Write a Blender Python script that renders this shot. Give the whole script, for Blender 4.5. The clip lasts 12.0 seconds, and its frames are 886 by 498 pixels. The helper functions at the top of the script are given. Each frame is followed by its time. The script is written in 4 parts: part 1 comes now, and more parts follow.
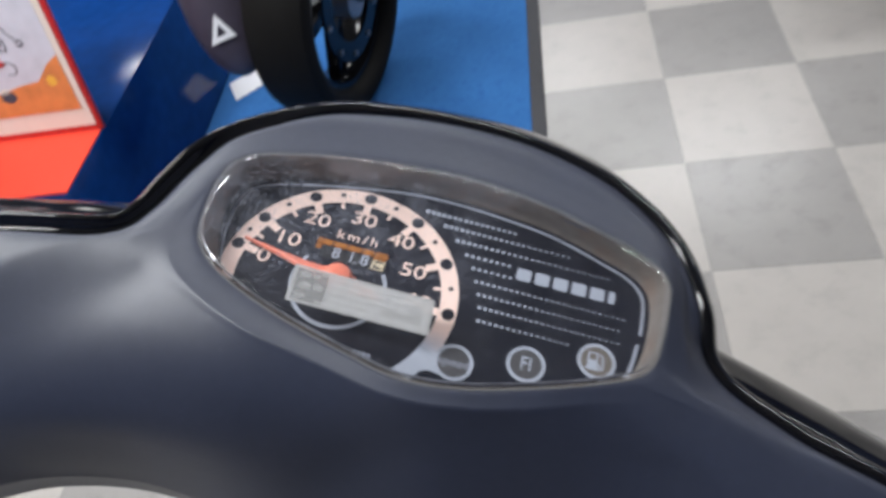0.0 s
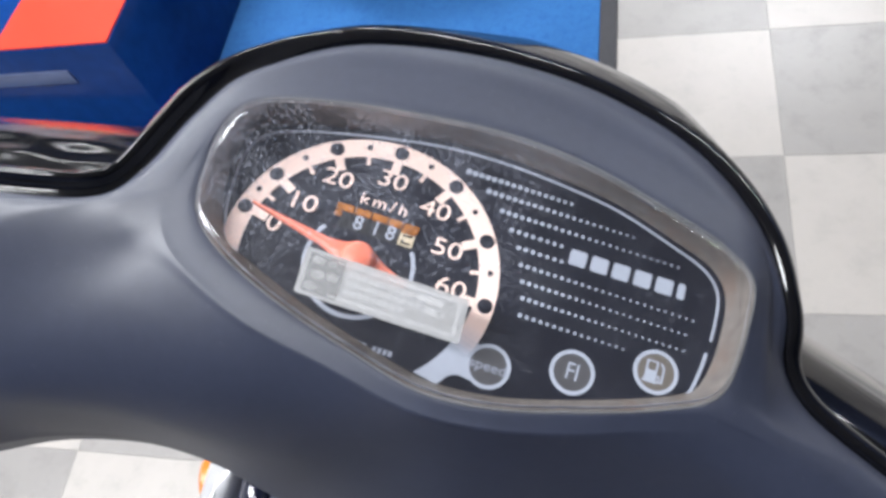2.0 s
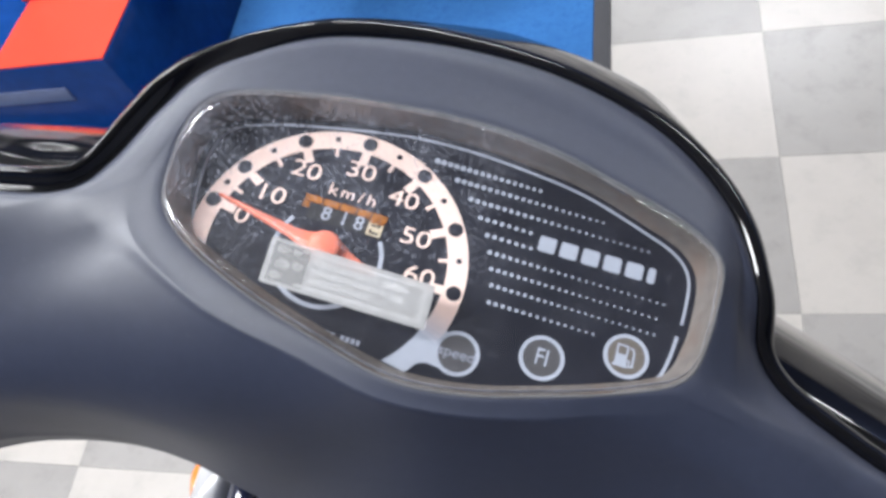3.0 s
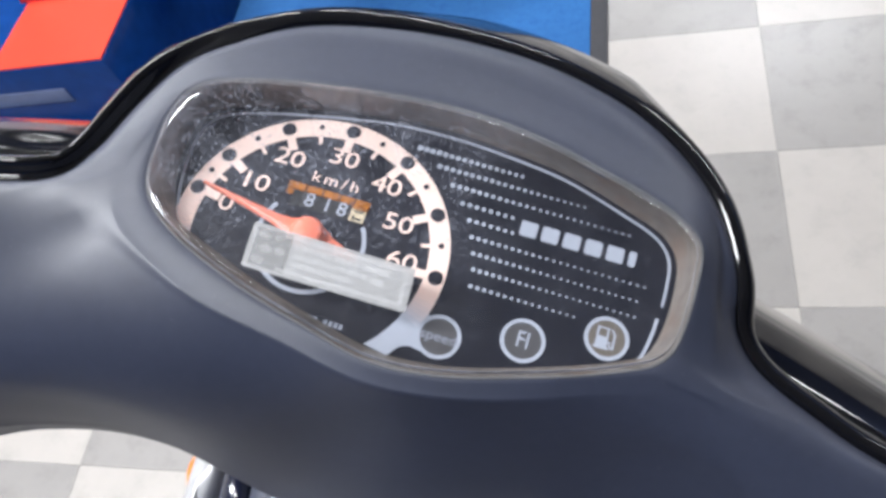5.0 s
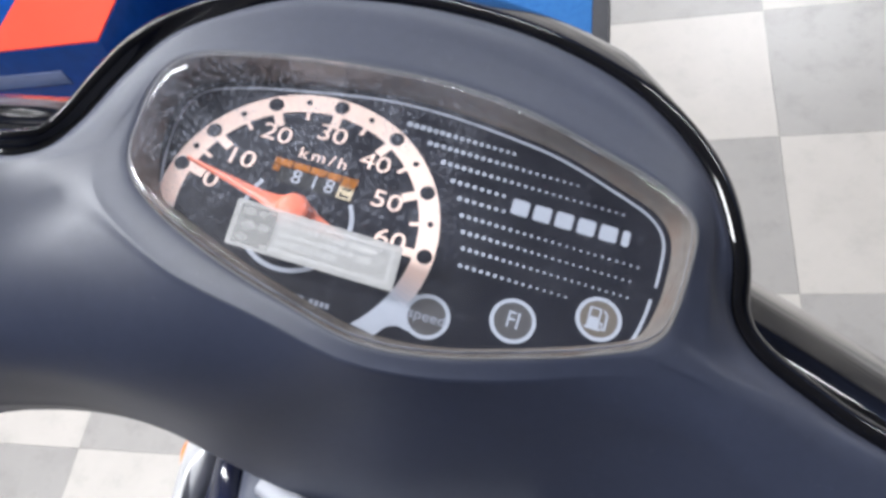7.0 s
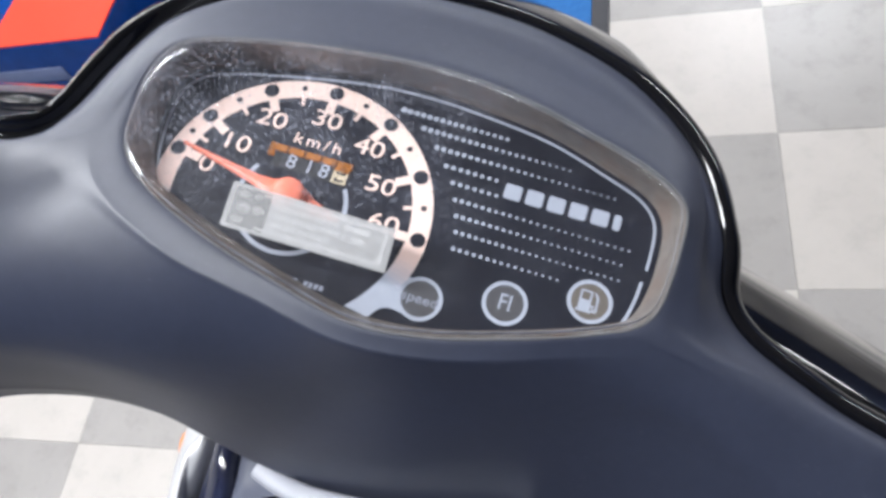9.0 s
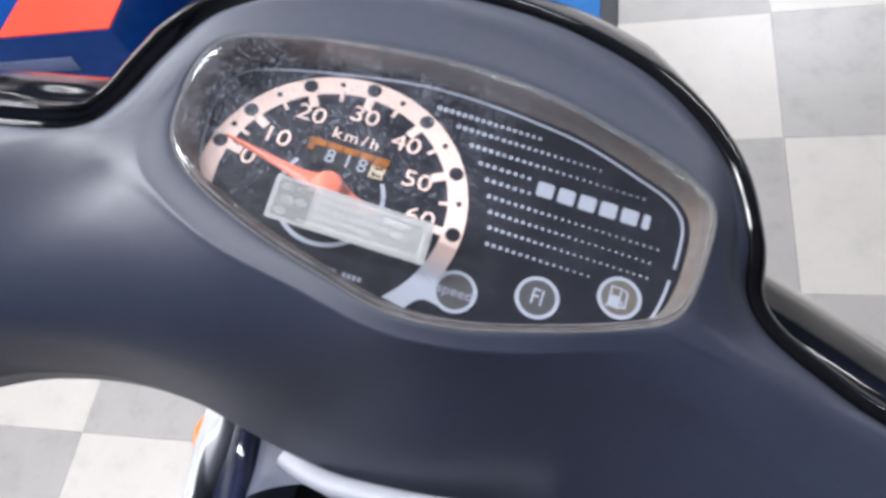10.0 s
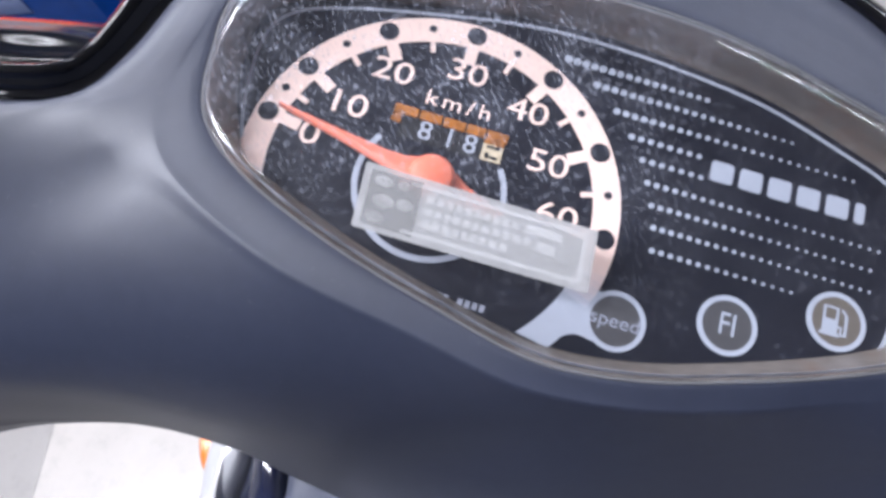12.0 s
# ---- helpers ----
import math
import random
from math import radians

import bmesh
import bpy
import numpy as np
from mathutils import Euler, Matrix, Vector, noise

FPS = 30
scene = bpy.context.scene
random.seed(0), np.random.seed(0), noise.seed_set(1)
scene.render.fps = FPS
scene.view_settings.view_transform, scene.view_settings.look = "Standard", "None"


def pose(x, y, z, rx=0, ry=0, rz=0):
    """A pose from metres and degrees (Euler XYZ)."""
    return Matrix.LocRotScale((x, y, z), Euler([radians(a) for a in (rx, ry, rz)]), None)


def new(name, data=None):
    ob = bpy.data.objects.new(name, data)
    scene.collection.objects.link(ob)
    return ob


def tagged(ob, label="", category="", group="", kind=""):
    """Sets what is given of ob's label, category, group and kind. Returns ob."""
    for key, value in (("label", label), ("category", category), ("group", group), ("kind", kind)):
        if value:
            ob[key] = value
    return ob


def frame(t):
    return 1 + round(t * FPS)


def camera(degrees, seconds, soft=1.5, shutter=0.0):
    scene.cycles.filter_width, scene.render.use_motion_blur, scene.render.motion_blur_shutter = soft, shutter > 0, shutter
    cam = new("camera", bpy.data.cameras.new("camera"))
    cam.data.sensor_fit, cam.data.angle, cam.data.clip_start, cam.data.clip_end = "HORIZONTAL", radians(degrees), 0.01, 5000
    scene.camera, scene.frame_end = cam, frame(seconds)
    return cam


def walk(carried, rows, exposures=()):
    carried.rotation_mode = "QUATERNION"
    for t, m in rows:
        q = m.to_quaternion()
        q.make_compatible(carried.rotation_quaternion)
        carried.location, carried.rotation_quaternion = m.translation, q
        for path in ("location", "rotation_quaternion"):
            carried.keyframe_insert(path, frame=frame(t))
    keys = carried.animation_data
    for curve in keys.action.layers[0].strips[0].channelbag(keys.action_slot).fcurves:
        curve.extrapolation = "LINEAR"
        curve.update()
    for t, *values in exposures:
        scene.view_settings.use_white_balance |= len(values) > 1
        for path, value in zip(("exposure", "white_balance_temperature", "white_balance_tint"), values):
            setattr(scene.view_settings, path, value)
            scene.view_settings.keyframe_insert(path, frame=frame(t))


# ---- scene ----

# ------------------------------------------------------------------ camera
cam = camera(62.48, 12.0, soft=3.4, shutter=0.4)
PATH = [
    (0.0, -0.2559, -1.1990, 1.1455, 14.89, -47.56, -16.13),
    (0.1, -0.2591, -1.1751, 1.1364, 17.38, -49.44, -17.28),
    (0.2, -0.2667, -1.1548, 1.1249, 19.88, -51.49, -18.05),
    (0.3, -0.2719, -1.1429, 1.1217, 21.91, -53.00, -20.06),
    (0.5, -0.2824, -1.1268, 1.1254, 23.93, -54.98, -20.67),
    (1.0, -0.2542, -1.1135, 1.1329, 26.49, -57.46, -23.28),
    (1.5, -0.2546, -1.1188, 1.1297, 28.00, -58.52, -24.56),
    (2.0, -0.2586, -1.1244, 1.1361, 28.03, -57.86, -23.96),
    (2.5, -0.2511, -1.1302, 1.1292, 28.07, -56.64, -24.84),
    (3.0, -0.2453, -1.1306, 1.1278, 27.92, -56.75, -25.01),
    (5.0, -0.2372, -1.1360, 1.1252, 28.27, -56.64, -25.75),
    (5.5, -0.2362, -1.1340, 1.1215, 28.50, -56.81, -25.95),
    (6.0, -0.2330, -1.1351, 1.1212, 28.82, -57.07, -26.36),
    (6.5, -0.2390, -1.1370, 1.1196, 29.07, -57.26, -26.27),
    (7.0, -0.2345, -1.1352, 1.1175, 29.30, -57.53, -26.37),
    (9.0, -0.2311, -1.1413, 1.1166, 29.46, -57.58, -26.43),
    (9.5, -0.2355, -1.1452, 1.1209, 29.53, -57.88, -26.09),
    (10.0, -0.2423, -1.1479, 1.1257, 29.31, -57.76, -25.13),
    (10.3, -0.2669, -1.1448, 1.1206, 28.54, -58.13, -23.48),
    (10.5, -0.2887, -1.1403, 1.1093, 28.54, -58.72, -21.89),
    (10.7, -0.2988, -1.1402, 1.0877, 30.29, -58.31, -23.58),
    (11.0, -0.3126, -1.1031, 1.0773, 30.69, -62.06, -27.89),
    (11.5, -0.3072, -1.1008, 1.0737, 29.10, -62.50, -26.69),
    (12.0, -0.3108, -1.0996, 1.0782, 28.65, -62.91, -26.00),
]
walk(cam, [(t, pose(x, y, z, 90 + pitch, 0, yaw) @ pose(0, 0, 0, 0, 0, roll)) for t, x, y, z, yaw, pitch, roll in PATH], exposures=[(0.0, -0.29, 6500, 10), (0.8, 0.17, 6420, 11), (9.5, 0.17, 6400, 11), (10.6, 0.14, 6180, 15), (12.0, 0.14, 6130, 16)])

# ------------------------------------------------------------------ light
world = bpy.data.worlds.new("world")
world.use_nodes = True
world.node_tree.nodes["Background"].inputs[0].default_value = (0.9, 0.95, 1.0, 1)
world.node_tree.nodes["Background"].inputs[1].default_value = 0.05
scene.world = world
LAMP_POWER = 42.0
# rows of tubes that run along x
LAMP_SPOTS = [(-1.1, -1.15, 90), (-2.37, -1.15, 90), (-1.55, 0.2, 90), (2.72, 2.0, 90), (4.1, 2.0, 90), (-1.73, 2.5, 90), (-0.46, 3.75, 90), (0.7, 2.7, 90)]
CEILING = 2.75

# ------------------------------------------------------------------ materials


def material(name, color, rough=0.5, metal=0.0, var=0.08, scale=60.0, bump=0.0, bump_scale=400.0, coat=0.0, spec=0.5, big=4.0, rand=0.0, stains=None):
    """A surface with colour variation at two scales, fine relief and gloss."""
    m = bpy.data.materials.new(name)
    m.use_nodes = True
    nt = m.node_tree
    b = nt.nodes["Principled BSDF"]
    b.inputs["Roughness"].default_value = rough
    b.inputs["Metallic"].default_value = metal
    b.inputs["Specular IOR Level"].default_value = spec
    b.inputs["Coat Weight"].default_value = coat
    b.inputs["Coat Roughness"].default_value = 0.04
    co = nt.nodes.new("ShaderNodeNewGeometry")
    fine = nt.nodes.new("ShaderNodeTexNoise")
    fine.inputs["Scale"].default_value = scale
    fine.inputs["Detail"].default_value = 4
    wide = nt.nodes.new("ShaderNodeTexNoise")
    wide.inputs["Scale"].default_value = big
    wide.inputs["Detail"].default_value = 3
    nt.links.new(co.outputs["Position"], fine.inputs["Vector"])
    nt.links.new(co.outputs["Position"], wide.inputs["Vector"])
    add = nt.nodes.new("ShaderNodeMath")
    add.operation = "ADD"
    nt.links.new(fine.outputs["Fac"], add.inputs[0])
    nt.links.new(wide.outputs["Fac"], add.inputs[1])
    last = add
    if rand:
        info = nt.nodes.new("ShaderNodeObjectInfo")
        mul = nt.nodes.new("ShaderNodeMath")
        mul.operation = "MULTIPLY_ADD"
        mul.inputs[1].default_value = rand
        nt.links.new(info.outputs["Random"], mul.inputs[0])
        nt.links.new(add.outputs[0], mul.inputs[2])
        last = mul
    span = nt.nodes.new("ShaderNodeMapRange")
    span.inputs["From Min"].default_value = 0.6
    span.inputs["From Max"].default_value = 1.4 + rand
    span.inputs["To Min"].default_value = 1 - var
    span.inputs["To Max"].default_value = 1 + var
    nt.links.new(last.outputs[0], span.inputs["Value"])
    tint = nt.nodes.new("ShaderNodeVectorMath")
    tint.operation = "SCALE"
    tint.inputs[0].default_value = color
    nt.links.new(span.outputs["Result"], tint.inputs["Scale"])
    out = tint.outputs[0]
    if stains:
        sc, sscale, low, high = stains
        n = nt.nodes.new("ShaderNodeTexNoise")
        n.inputs["Scale"].default_value = sscale
        n.inputs["Detail"].default_value = 5
        n.inputs["Roughness"].default_value = 0.65
        nt.links.new(co.outputs["Position"], n.inputs["Vector"])
        r = nt.nodes.new("ShaderNodeMapRange")
        r.inputs["From Min"].default_value = low
        r.inputs["From Max"].default_value = high
        nt.links.new(n.outputs["Fac"], r.inputs["Value"])
        mix = nt.nodes.new("ShaderNodeMix")
        mix.data_type = "RGBA"
        mix.inputs["B"].default_value = (*sc, 1)
        nt.links.new(r.outputs["Result"], mix.inputs["Factor"])
        nt.links.new(out, mix.inputs["A"])
        out = mix.outputs["Result"]
    nt.links.new(out, b.inputs["Base Color"])
    if bump:
        grain = nt.nodes.new("ShaderNodeTexNoise")
        grain.inputs["Scale"].default_value = bump_scale
        grain.inputs["Detail"].default_value = 3
        nt.links.new(co.outputs["Position"], grain.inputs["Vector"])
        bp = nt.nodes.new("ShaderNodeBump")
        bp.inputs["Strength"].default_value = bump
        bp.inputs["Distance"].default_value = 0.0006
        nt.links.new(grain.outputs["Fac"], bp.inputs["Height"])
        nt.links.new(bp.outputs["Normal"], b.inputs["Normal"])
    return m


def clear_material(name, tint, gloss_rough=0.03, ior=1.45, dust=None):
    """Clear plastic: straight-through light, Fresnel gloss, and scratches and dust that scatter light."""
    m = bpy.data.materials.new(name)
    m.use_nodes = True
    nt = m.node_tree
    nt.nodes.remove(nt.nodes["Principled BSDF"])
    out = nt.nodes["Material Output"]
    tr = nt.nodes.new("ShaderNodeBsdfTransparent")
    tr.inputs[0].default_value = (*tint, 1)
    gl = nt.nodes.new("ShaderNodeBsdfGlossy")
    gl.inputs["Roughness"].default_value = gloss_rough
    fr = nt.nodes.new("ShaderNodeFresnel")
    fr.inputs["IOR"].default_value = ior
    mix = nt.nodes.new("ShaderNodeMixShader")
    nt.links.new(fr.outputs[0], mix.inputs[0])
    nt.links.new(tr.outputs[0], mix.inputs[1])
    nt.links.new(gl.outputs[0], mix.inputs[2])
    last = mix
    if dust:
        co = nt.nodes.new("ShaderNodeTexCoord")
        df = nt.nodes.new("ShaderNodeBsdfDiffuse")
        df.inputs[0].default_value = (0.70, 0.73, 0.86, 1)
        # fine slanting wipe marks, about half a millimetre wide and three long
        flat = []
        for d in ((0.8, 0.6, 0.0), (0.6 * 0.32, -0.8 * 0.32, 0.0)):
            dot = nt.nodes.new("ShaderNodeVectorMath")
            dot.operation = "DOT_PRODUCT"
            dot.inputs[1].default_value = d
            nt.links.new(co.outputs["Object"], dot.inputs[0])
            flat.append(dot)
        slant = nt.nodes.new("ShaderNodeCombineXYZ")
        nt.links.new(flat[0].outputs["Value"], slant.inputs[0])
        nt.links.new(flat[1].outputs["Value"], slant.inputs[1])

        def ramp(source, a, b, c, d):
            r = nt.nodes.new("ShaderNodeMapRange")
            for key, value in (("From Min", a), ("From Max", b), ("To Min", c), ("To Max", d)):
                r.inputs[key].default_value = value
            nt.links.new(source, r.inputs["Value"])
            return r.outputs["Result"]

        def both(a, b, how="MULTIPLY"):
            q = nt.nodes.new("ShaderNodeMath")
            q.operation = how
            nt.links.new(a, q.inputs[0])
            nt.links.new(b, q.inputs[1])
            return q.outputs[0]

        def noise(vector, scale, detail):
            q = nt.nodes.new("ShaderNodeTexNoise")
            q.inputs["Scale"].default_value = scale
            q.inputs["Detail"].default_value = detail
            nt.links.new(vector, q.inputs["Vector"])
            return q.outputs["Fac"]

        marks = noise(slant.outputs[0], 1.45, 4)
        patch = noise(co.outputs["Object"], 0.07, 2)
        sep = nt.nodes.new("ShaderNodeSeparateXYZ")
        nt.links.new(co.outputs["Object"], sep.inputs[0])
        # the wear is heaviest over the dial and above it
        worn = both(ramp(sep.outputs["X"], 28, 72, 1.0, 0.12), ramp(sep.outputs["Y"], -26, 4, 0.05, 1.0))
        worn = both(both(worn, ramp(patch, 0.32, 0.62, 0.35, 1.0)), ramp(sep.outputs["Y"], 44, 54, 1.0, 0.3))
        streak = both(ramp(marks, dust[0], dust[1], 0.0, dust[2]), worn)
        # smudges and single specks all over the window
        smudge = both(ramp(noise(co.outputs["Object"], 0.5, 4), 0.60, 0.78, 0.0, 0.10), ramp(patch, 0.40, 0.60, 0.0, 1.0))
        haze = both(ramp(patch, 0.3, 0.7, 0.003, 0.010), ramp(worn, 0.0, 1.0, 1.0, 5.0))
        # pale veil mixed into the window's left and upper edge, to lighten it
        edge_veil = both(ramp(sep.outputs["X"], -64, -46, 0.07, 0.0), ramp(sep.outputs["Y"], 42, 60, 0.0, 0.05), "ADD")
        edge_veil = both(edge_veil, ramp(noise(co.outputs["Object"], 0.22, 5), 0.3, 0.7, 0.5, 1.4))
        edge_veil = both(edge_veil, ramp(sep.outputs["X"], 60, 120, 1.0, 0.2))
        most = both(both(both(streak, smudge, "ADD"), haze, "ADD"), edge_veil, "ADD")
        mix2 = nt.nodes.new("ShaderNodeMixShader")
        nt.links.new(most, mix2.inputs[0])
        nt.links.new(mix.outputs[0], mix2.inputs[1])
        nt.links.new(df.outputs[0], mix2.inputs[2])
        last = mix2
    nt.links.new(last.outputs[0], out.inputs["Surface"])
    return m


def glow_material(name, color, strength):
    m = bpy.data.materials.new(name)
    m.use_nodes = True
    b = m.node_tree.nodes["Principled BSDF"]
    b.inputs["Base Color"].default_value = (0.9, 0.9, 0.9, 1)
    b.inputs["Emission Color"].default_value = (*color, 1)
    b.inputs["Emission Strength"].default_value = strength
    return m


GREY_PLASTIC = material("grey_plastic", (0.036, 0.042, 0.067), 0.46, var=0.12, scale=220, bump=0.10, bump_scale=2400, big=14, spec=0.72, stains=((0.062, 0.068, 0.095), 380, 0.64, 0.74))
ARM_BLACK = material("black_satin", (0.005, 0.005, 0.006), 0.17, spec=0.3, var=0.3, scale=40, bump=0.6, bump_scale=75)
BLACK_GLOSS = material("black_gloss", (0.004, 0.004, 0.005), 0.07, var=0.2, scale=40, coat=0.0, bump=0.03, bump_scale=60)
HOUSING = material("meter_housing", (0.160, 0.142, 0.130), 0.26, var=0.35, scale=260, bump=0.3, bump_scale=600, stains=((0.18, 0.135, 0.112), 55, 0.52, 0.72))
LENS_RIM = material("clear_rim", (0.16, 0.16, 0.165), 0.07, var=0.15, scale=90, coat=0.8, spec=0.8)
# pale part-metal colour stands in for light caught inside the clear bead
BEAD = material("glint_bead", (0.42, 0.42, 0.43), 0.16, metal=0.55, var=0.5, scale=120, bump=0.25, bump_scale=300, big=30)
LENS = clear_material("meter_window", (0.98, 0.98, 0.985), dust=(0.53, 0.70, 0.40))
FACE_BLACK = material("dial_black", (0.010, 0.011, 0.018), 0.45, var=0.15, scale=300, spec=0.25)
PRINT_WARM = material("warm_print", (0.92, 0.70, 0.62), 0.5, var=0.05, scale=200)
PRINT_WHITE = material("white_print", (0.37, 0.405, 0.48), 0.5, var=0.05, scale=200)
PRINT_GREY = material("grey_print", (0.25, 0.27, 0.33), 0.5, var=0.1, scale=200)
LAMP_GREY = material("lamp_window", (0.068, 0.068, 0.074), 0.4, var=0.1, scale=250)
LAMP_BROWN = material("amber_lamp_window", (0.118, 0.104, 0.090), 0.4, var=0.2, scale=250)
NEEDLE = material("needle_red", (0.74, 0.20, 0.125), 0.38, var=0.1, scale=150)
ODO_AMBER = material("odometer_frame", (0.36, 0.135, 0.03), 0.18, var=0.5, scale=500, big=120)
ODO_DRUM = material("odometer_drum", (0.012, 0.012, 0.014), 0.45, var=0.2)
ODO_CREAM = material("odometer_cream", (0.55, 0.47, 0.33), 0.5, var=0.2, scale=400)
TILE_WHITE = material("white_vinyl_tile", (0.442, 0.412, 0.380), 0.30, var=0.10, scale=34, big=7, rand=0.8, bump=0.06, bump_scale=120, stains=((0.375, 0.353, 0.325), 17, 0.50, 0.74))
TILE_GREY = material("grey_vinyl_tile", (0.300, 0.285, 0.270), 0.30, var=0.12, scale=34, big=7, rand=0.8, bump=0.06, bump_scale=120, stains=((0.24, 0.228, 0.215), 17, 0.50, 0.74))
JOINT = material("tile_joint", (0.37, 0.35, 0.33), 0.6)
CARPET = material("blue_carpet", (0.040, 0.15, 0.385), 0.95, var=0.22, scale=260, bump=0.9, bump_scale=900, spec=0.1, big=5, stains=((0.026, 0.115, 0.33), 70, 0.5, 0.75))
CARPET_EDGE = material("dark_binding", (0.05, 0.05, 0.055), 0.85, var=0.2, scale=200)
BOX_BLUE = material("blue_card", (0.005, 0.038, 0.17), 0.13, var=0.25, scale=30, spec=0.16, bump=0.05, bump_scale=30)
BAR_BLUE = material("dull_blue_print", (0.11, 0.14, 0.24), 0.4, var=0.35, scale=20, big=9)
CARD_RED = material("red_card", (0.78, 0.052, 0.022), 0.45, var=0.06, scale=40)
FRAME_RED = material("red_frame", (0.55, 0.022, 0.02), 0.4, var=0.1)
CREAM = material("cream_paper", (0.80, 0.68, 0.58), 0.6, var=0.05)
PAPER_WHITE = material("white_paper", (0.78, 0.78, 0.80), 0.6, var=0.04)
POSTER_SKY = material("poster_pale", (0.62, 0.60, 0.66), 0.5, var=0.12, scale=30, big=12)
POSTER_ORANGE = material("poster_orange", (0.75, 0.24, 0.07), 0.5, var=0.2, scale=40, big=18)
POSTER_DARK = material("poster_dark", (0.07, 0.06, 0.08), 0.5)
POSTER_RED = material("poster_red", (0.5, 0.05, 0.05), 0.5)
POSTER_YELLOW = material("poster_yellow", (0.85, 0.45, 0.06), 0.5)
RUBBER = material("tyre_rubber", (0.0068, 0.0062, 0.0055), 0.7, var=0.25, scale=80, bump=0.2, bump_scale=300, spec=0.16)
ALLOY = material("dark_alloy", (0.005, 0.005, 0.006), 0.13, var=0.15, bump=0.15, bump_scale=90, spec=0.3)
STEEL = material("grey_steel", (0.32, 0.32, 0.33), 0.35, metal=0.8, var=0.15)
PLUM = material("plum_plastic", (0.055, 0.045, 0.065), 0.45, var=0.12)
SHELL_WHITE = material("pearl_white_paint", (0.55, 0.55, 0.56), 0.25, var=0.04, coat=0.5)
SHELL_GREY = material("light_grey_plastic", (0.40, 0.41, 0.45), 0.45, var=0.08)
NAVY_GLOSS = material("navy_paint", (0.018, 0.021, 0.046), 0.12, var=0.1, coat=0.8)
NAVY_MATT = material("navy_plastic", (0.085, 0.095, 0.135), 0.45, var=0.08)
SEAM_BLACK = material("black_plastic", (0.010, 0.010, 0.012), 0.5, var=0.2)
SEAT_VINYL = material("black_vinyl", (0.012, 0.012, 0.013), 0.5, var=0.2, scale=90, bump=0.3, bump_scale=700)
AMBER = material("amber_lens", (0.66, 0.17, 0.012), 0.3, var=0.15, scale=120, coat=0.15)
WALL_PAINT = material("wall_paint", (0.72, 0.71, 0.69), 0.8, var=0.05)
WALL_DARK = material("unseen_dark_wall", (0.050, 0.075, 0.165), 0.7, var=0.12)
CEIL_PAINT = material("ceiling_board", (0.42, 0.42, 0.42), 0.85, var=0.05)
LAMP_BODY = material("lamp_enamel", (0.8, 0.8, 0.8), 0.4)
DIFFUSER = glow_material("lamp_diffuser", (0.96, 0.98, 1.0), 7.0)


def film_material(name, tone, alpha):
    """Translucent film stuck on the window."""
    m = material(name, (tone, tone, tone), 0.35, var=0.08, scale=300)
    m.node_tree.nodes["Principled BSDF"].inputs["Alpha"].default_value = alpha
    return m


FILM = film_material("film_label", 0.44, 0.60)
FILM_PALE = film_material("pale_film_print", 0.66, 0.42)
FILM_DARK = film_material("dark_film_print", 0.32, 0.42)

# ------------------------------------------------------------------ building helpers


def finish(bm, smooth=True, angle=40):
    bm.normal_update()
    bmesh.ops.recalc_face_normals(bm, faces=bm.faces)
    for f in bm.faces:
        f.smooth = smooth
    if smooth:
        for e in bm.edges:
            if len(e.link_faces) == 2 and e.calc_face_angle(0) > radians(angle):
                e.smooth = False


def part(name, bm, mat, parent=None, label="", m=None, smooth=True, angle=40):
    """One bmesh as one mesh object, under a thing or a part. m: where its own space lies in the world."""
    finish(bm, smooth, angle)
    me = bpy.data.meshes.new(name)
    bm.to_mesh(me)
    bm.free()
    me.materials.append(mat)
    ob = new(name, me)
    if m is not None:
        ob.matrix_world = m
    if parent is not None:
        ob.parent = parent
        ob.matrix_parent_inverse = WORLD[parent.name].inverted()
    WORLD[ob.name] = m.copy() if m is not None else Matrix()
    if label:
        tagged(ob, label)
    return ob


WORLD = {}


def thing(name, place, label, category, group="", kind=""):
    ob = new(name)
    ob.location = place
    ob.empty_display_size = 0.05
    WORLD[ob.name] = Matrix.Translation(place)
    return tagged(ob, label, category, group, kind)


def box(bm, x0, x1, y0, y1, z0, z1, bevel=0.0, seg=2):
    made = bmesh.ops.create_cube(bm, size=1)["verts"]
    for v in made:
        v.co = Vector(((x0 + x1) / 2 + v.co.x * (x1 - x0), (y0 + y1) / 2 + v.co.y * (y1 - y0), (z0 + z1) / 2 + v.co.z * (z1 - z0)))
    if bevel:
        edges = list({e for v in made for e in v.link_edges})
        bmesh.ops.bevel(bm, geom=edges, offset=bevel, segments=seg, affect="EDGES", profile=0.5)
    return bm


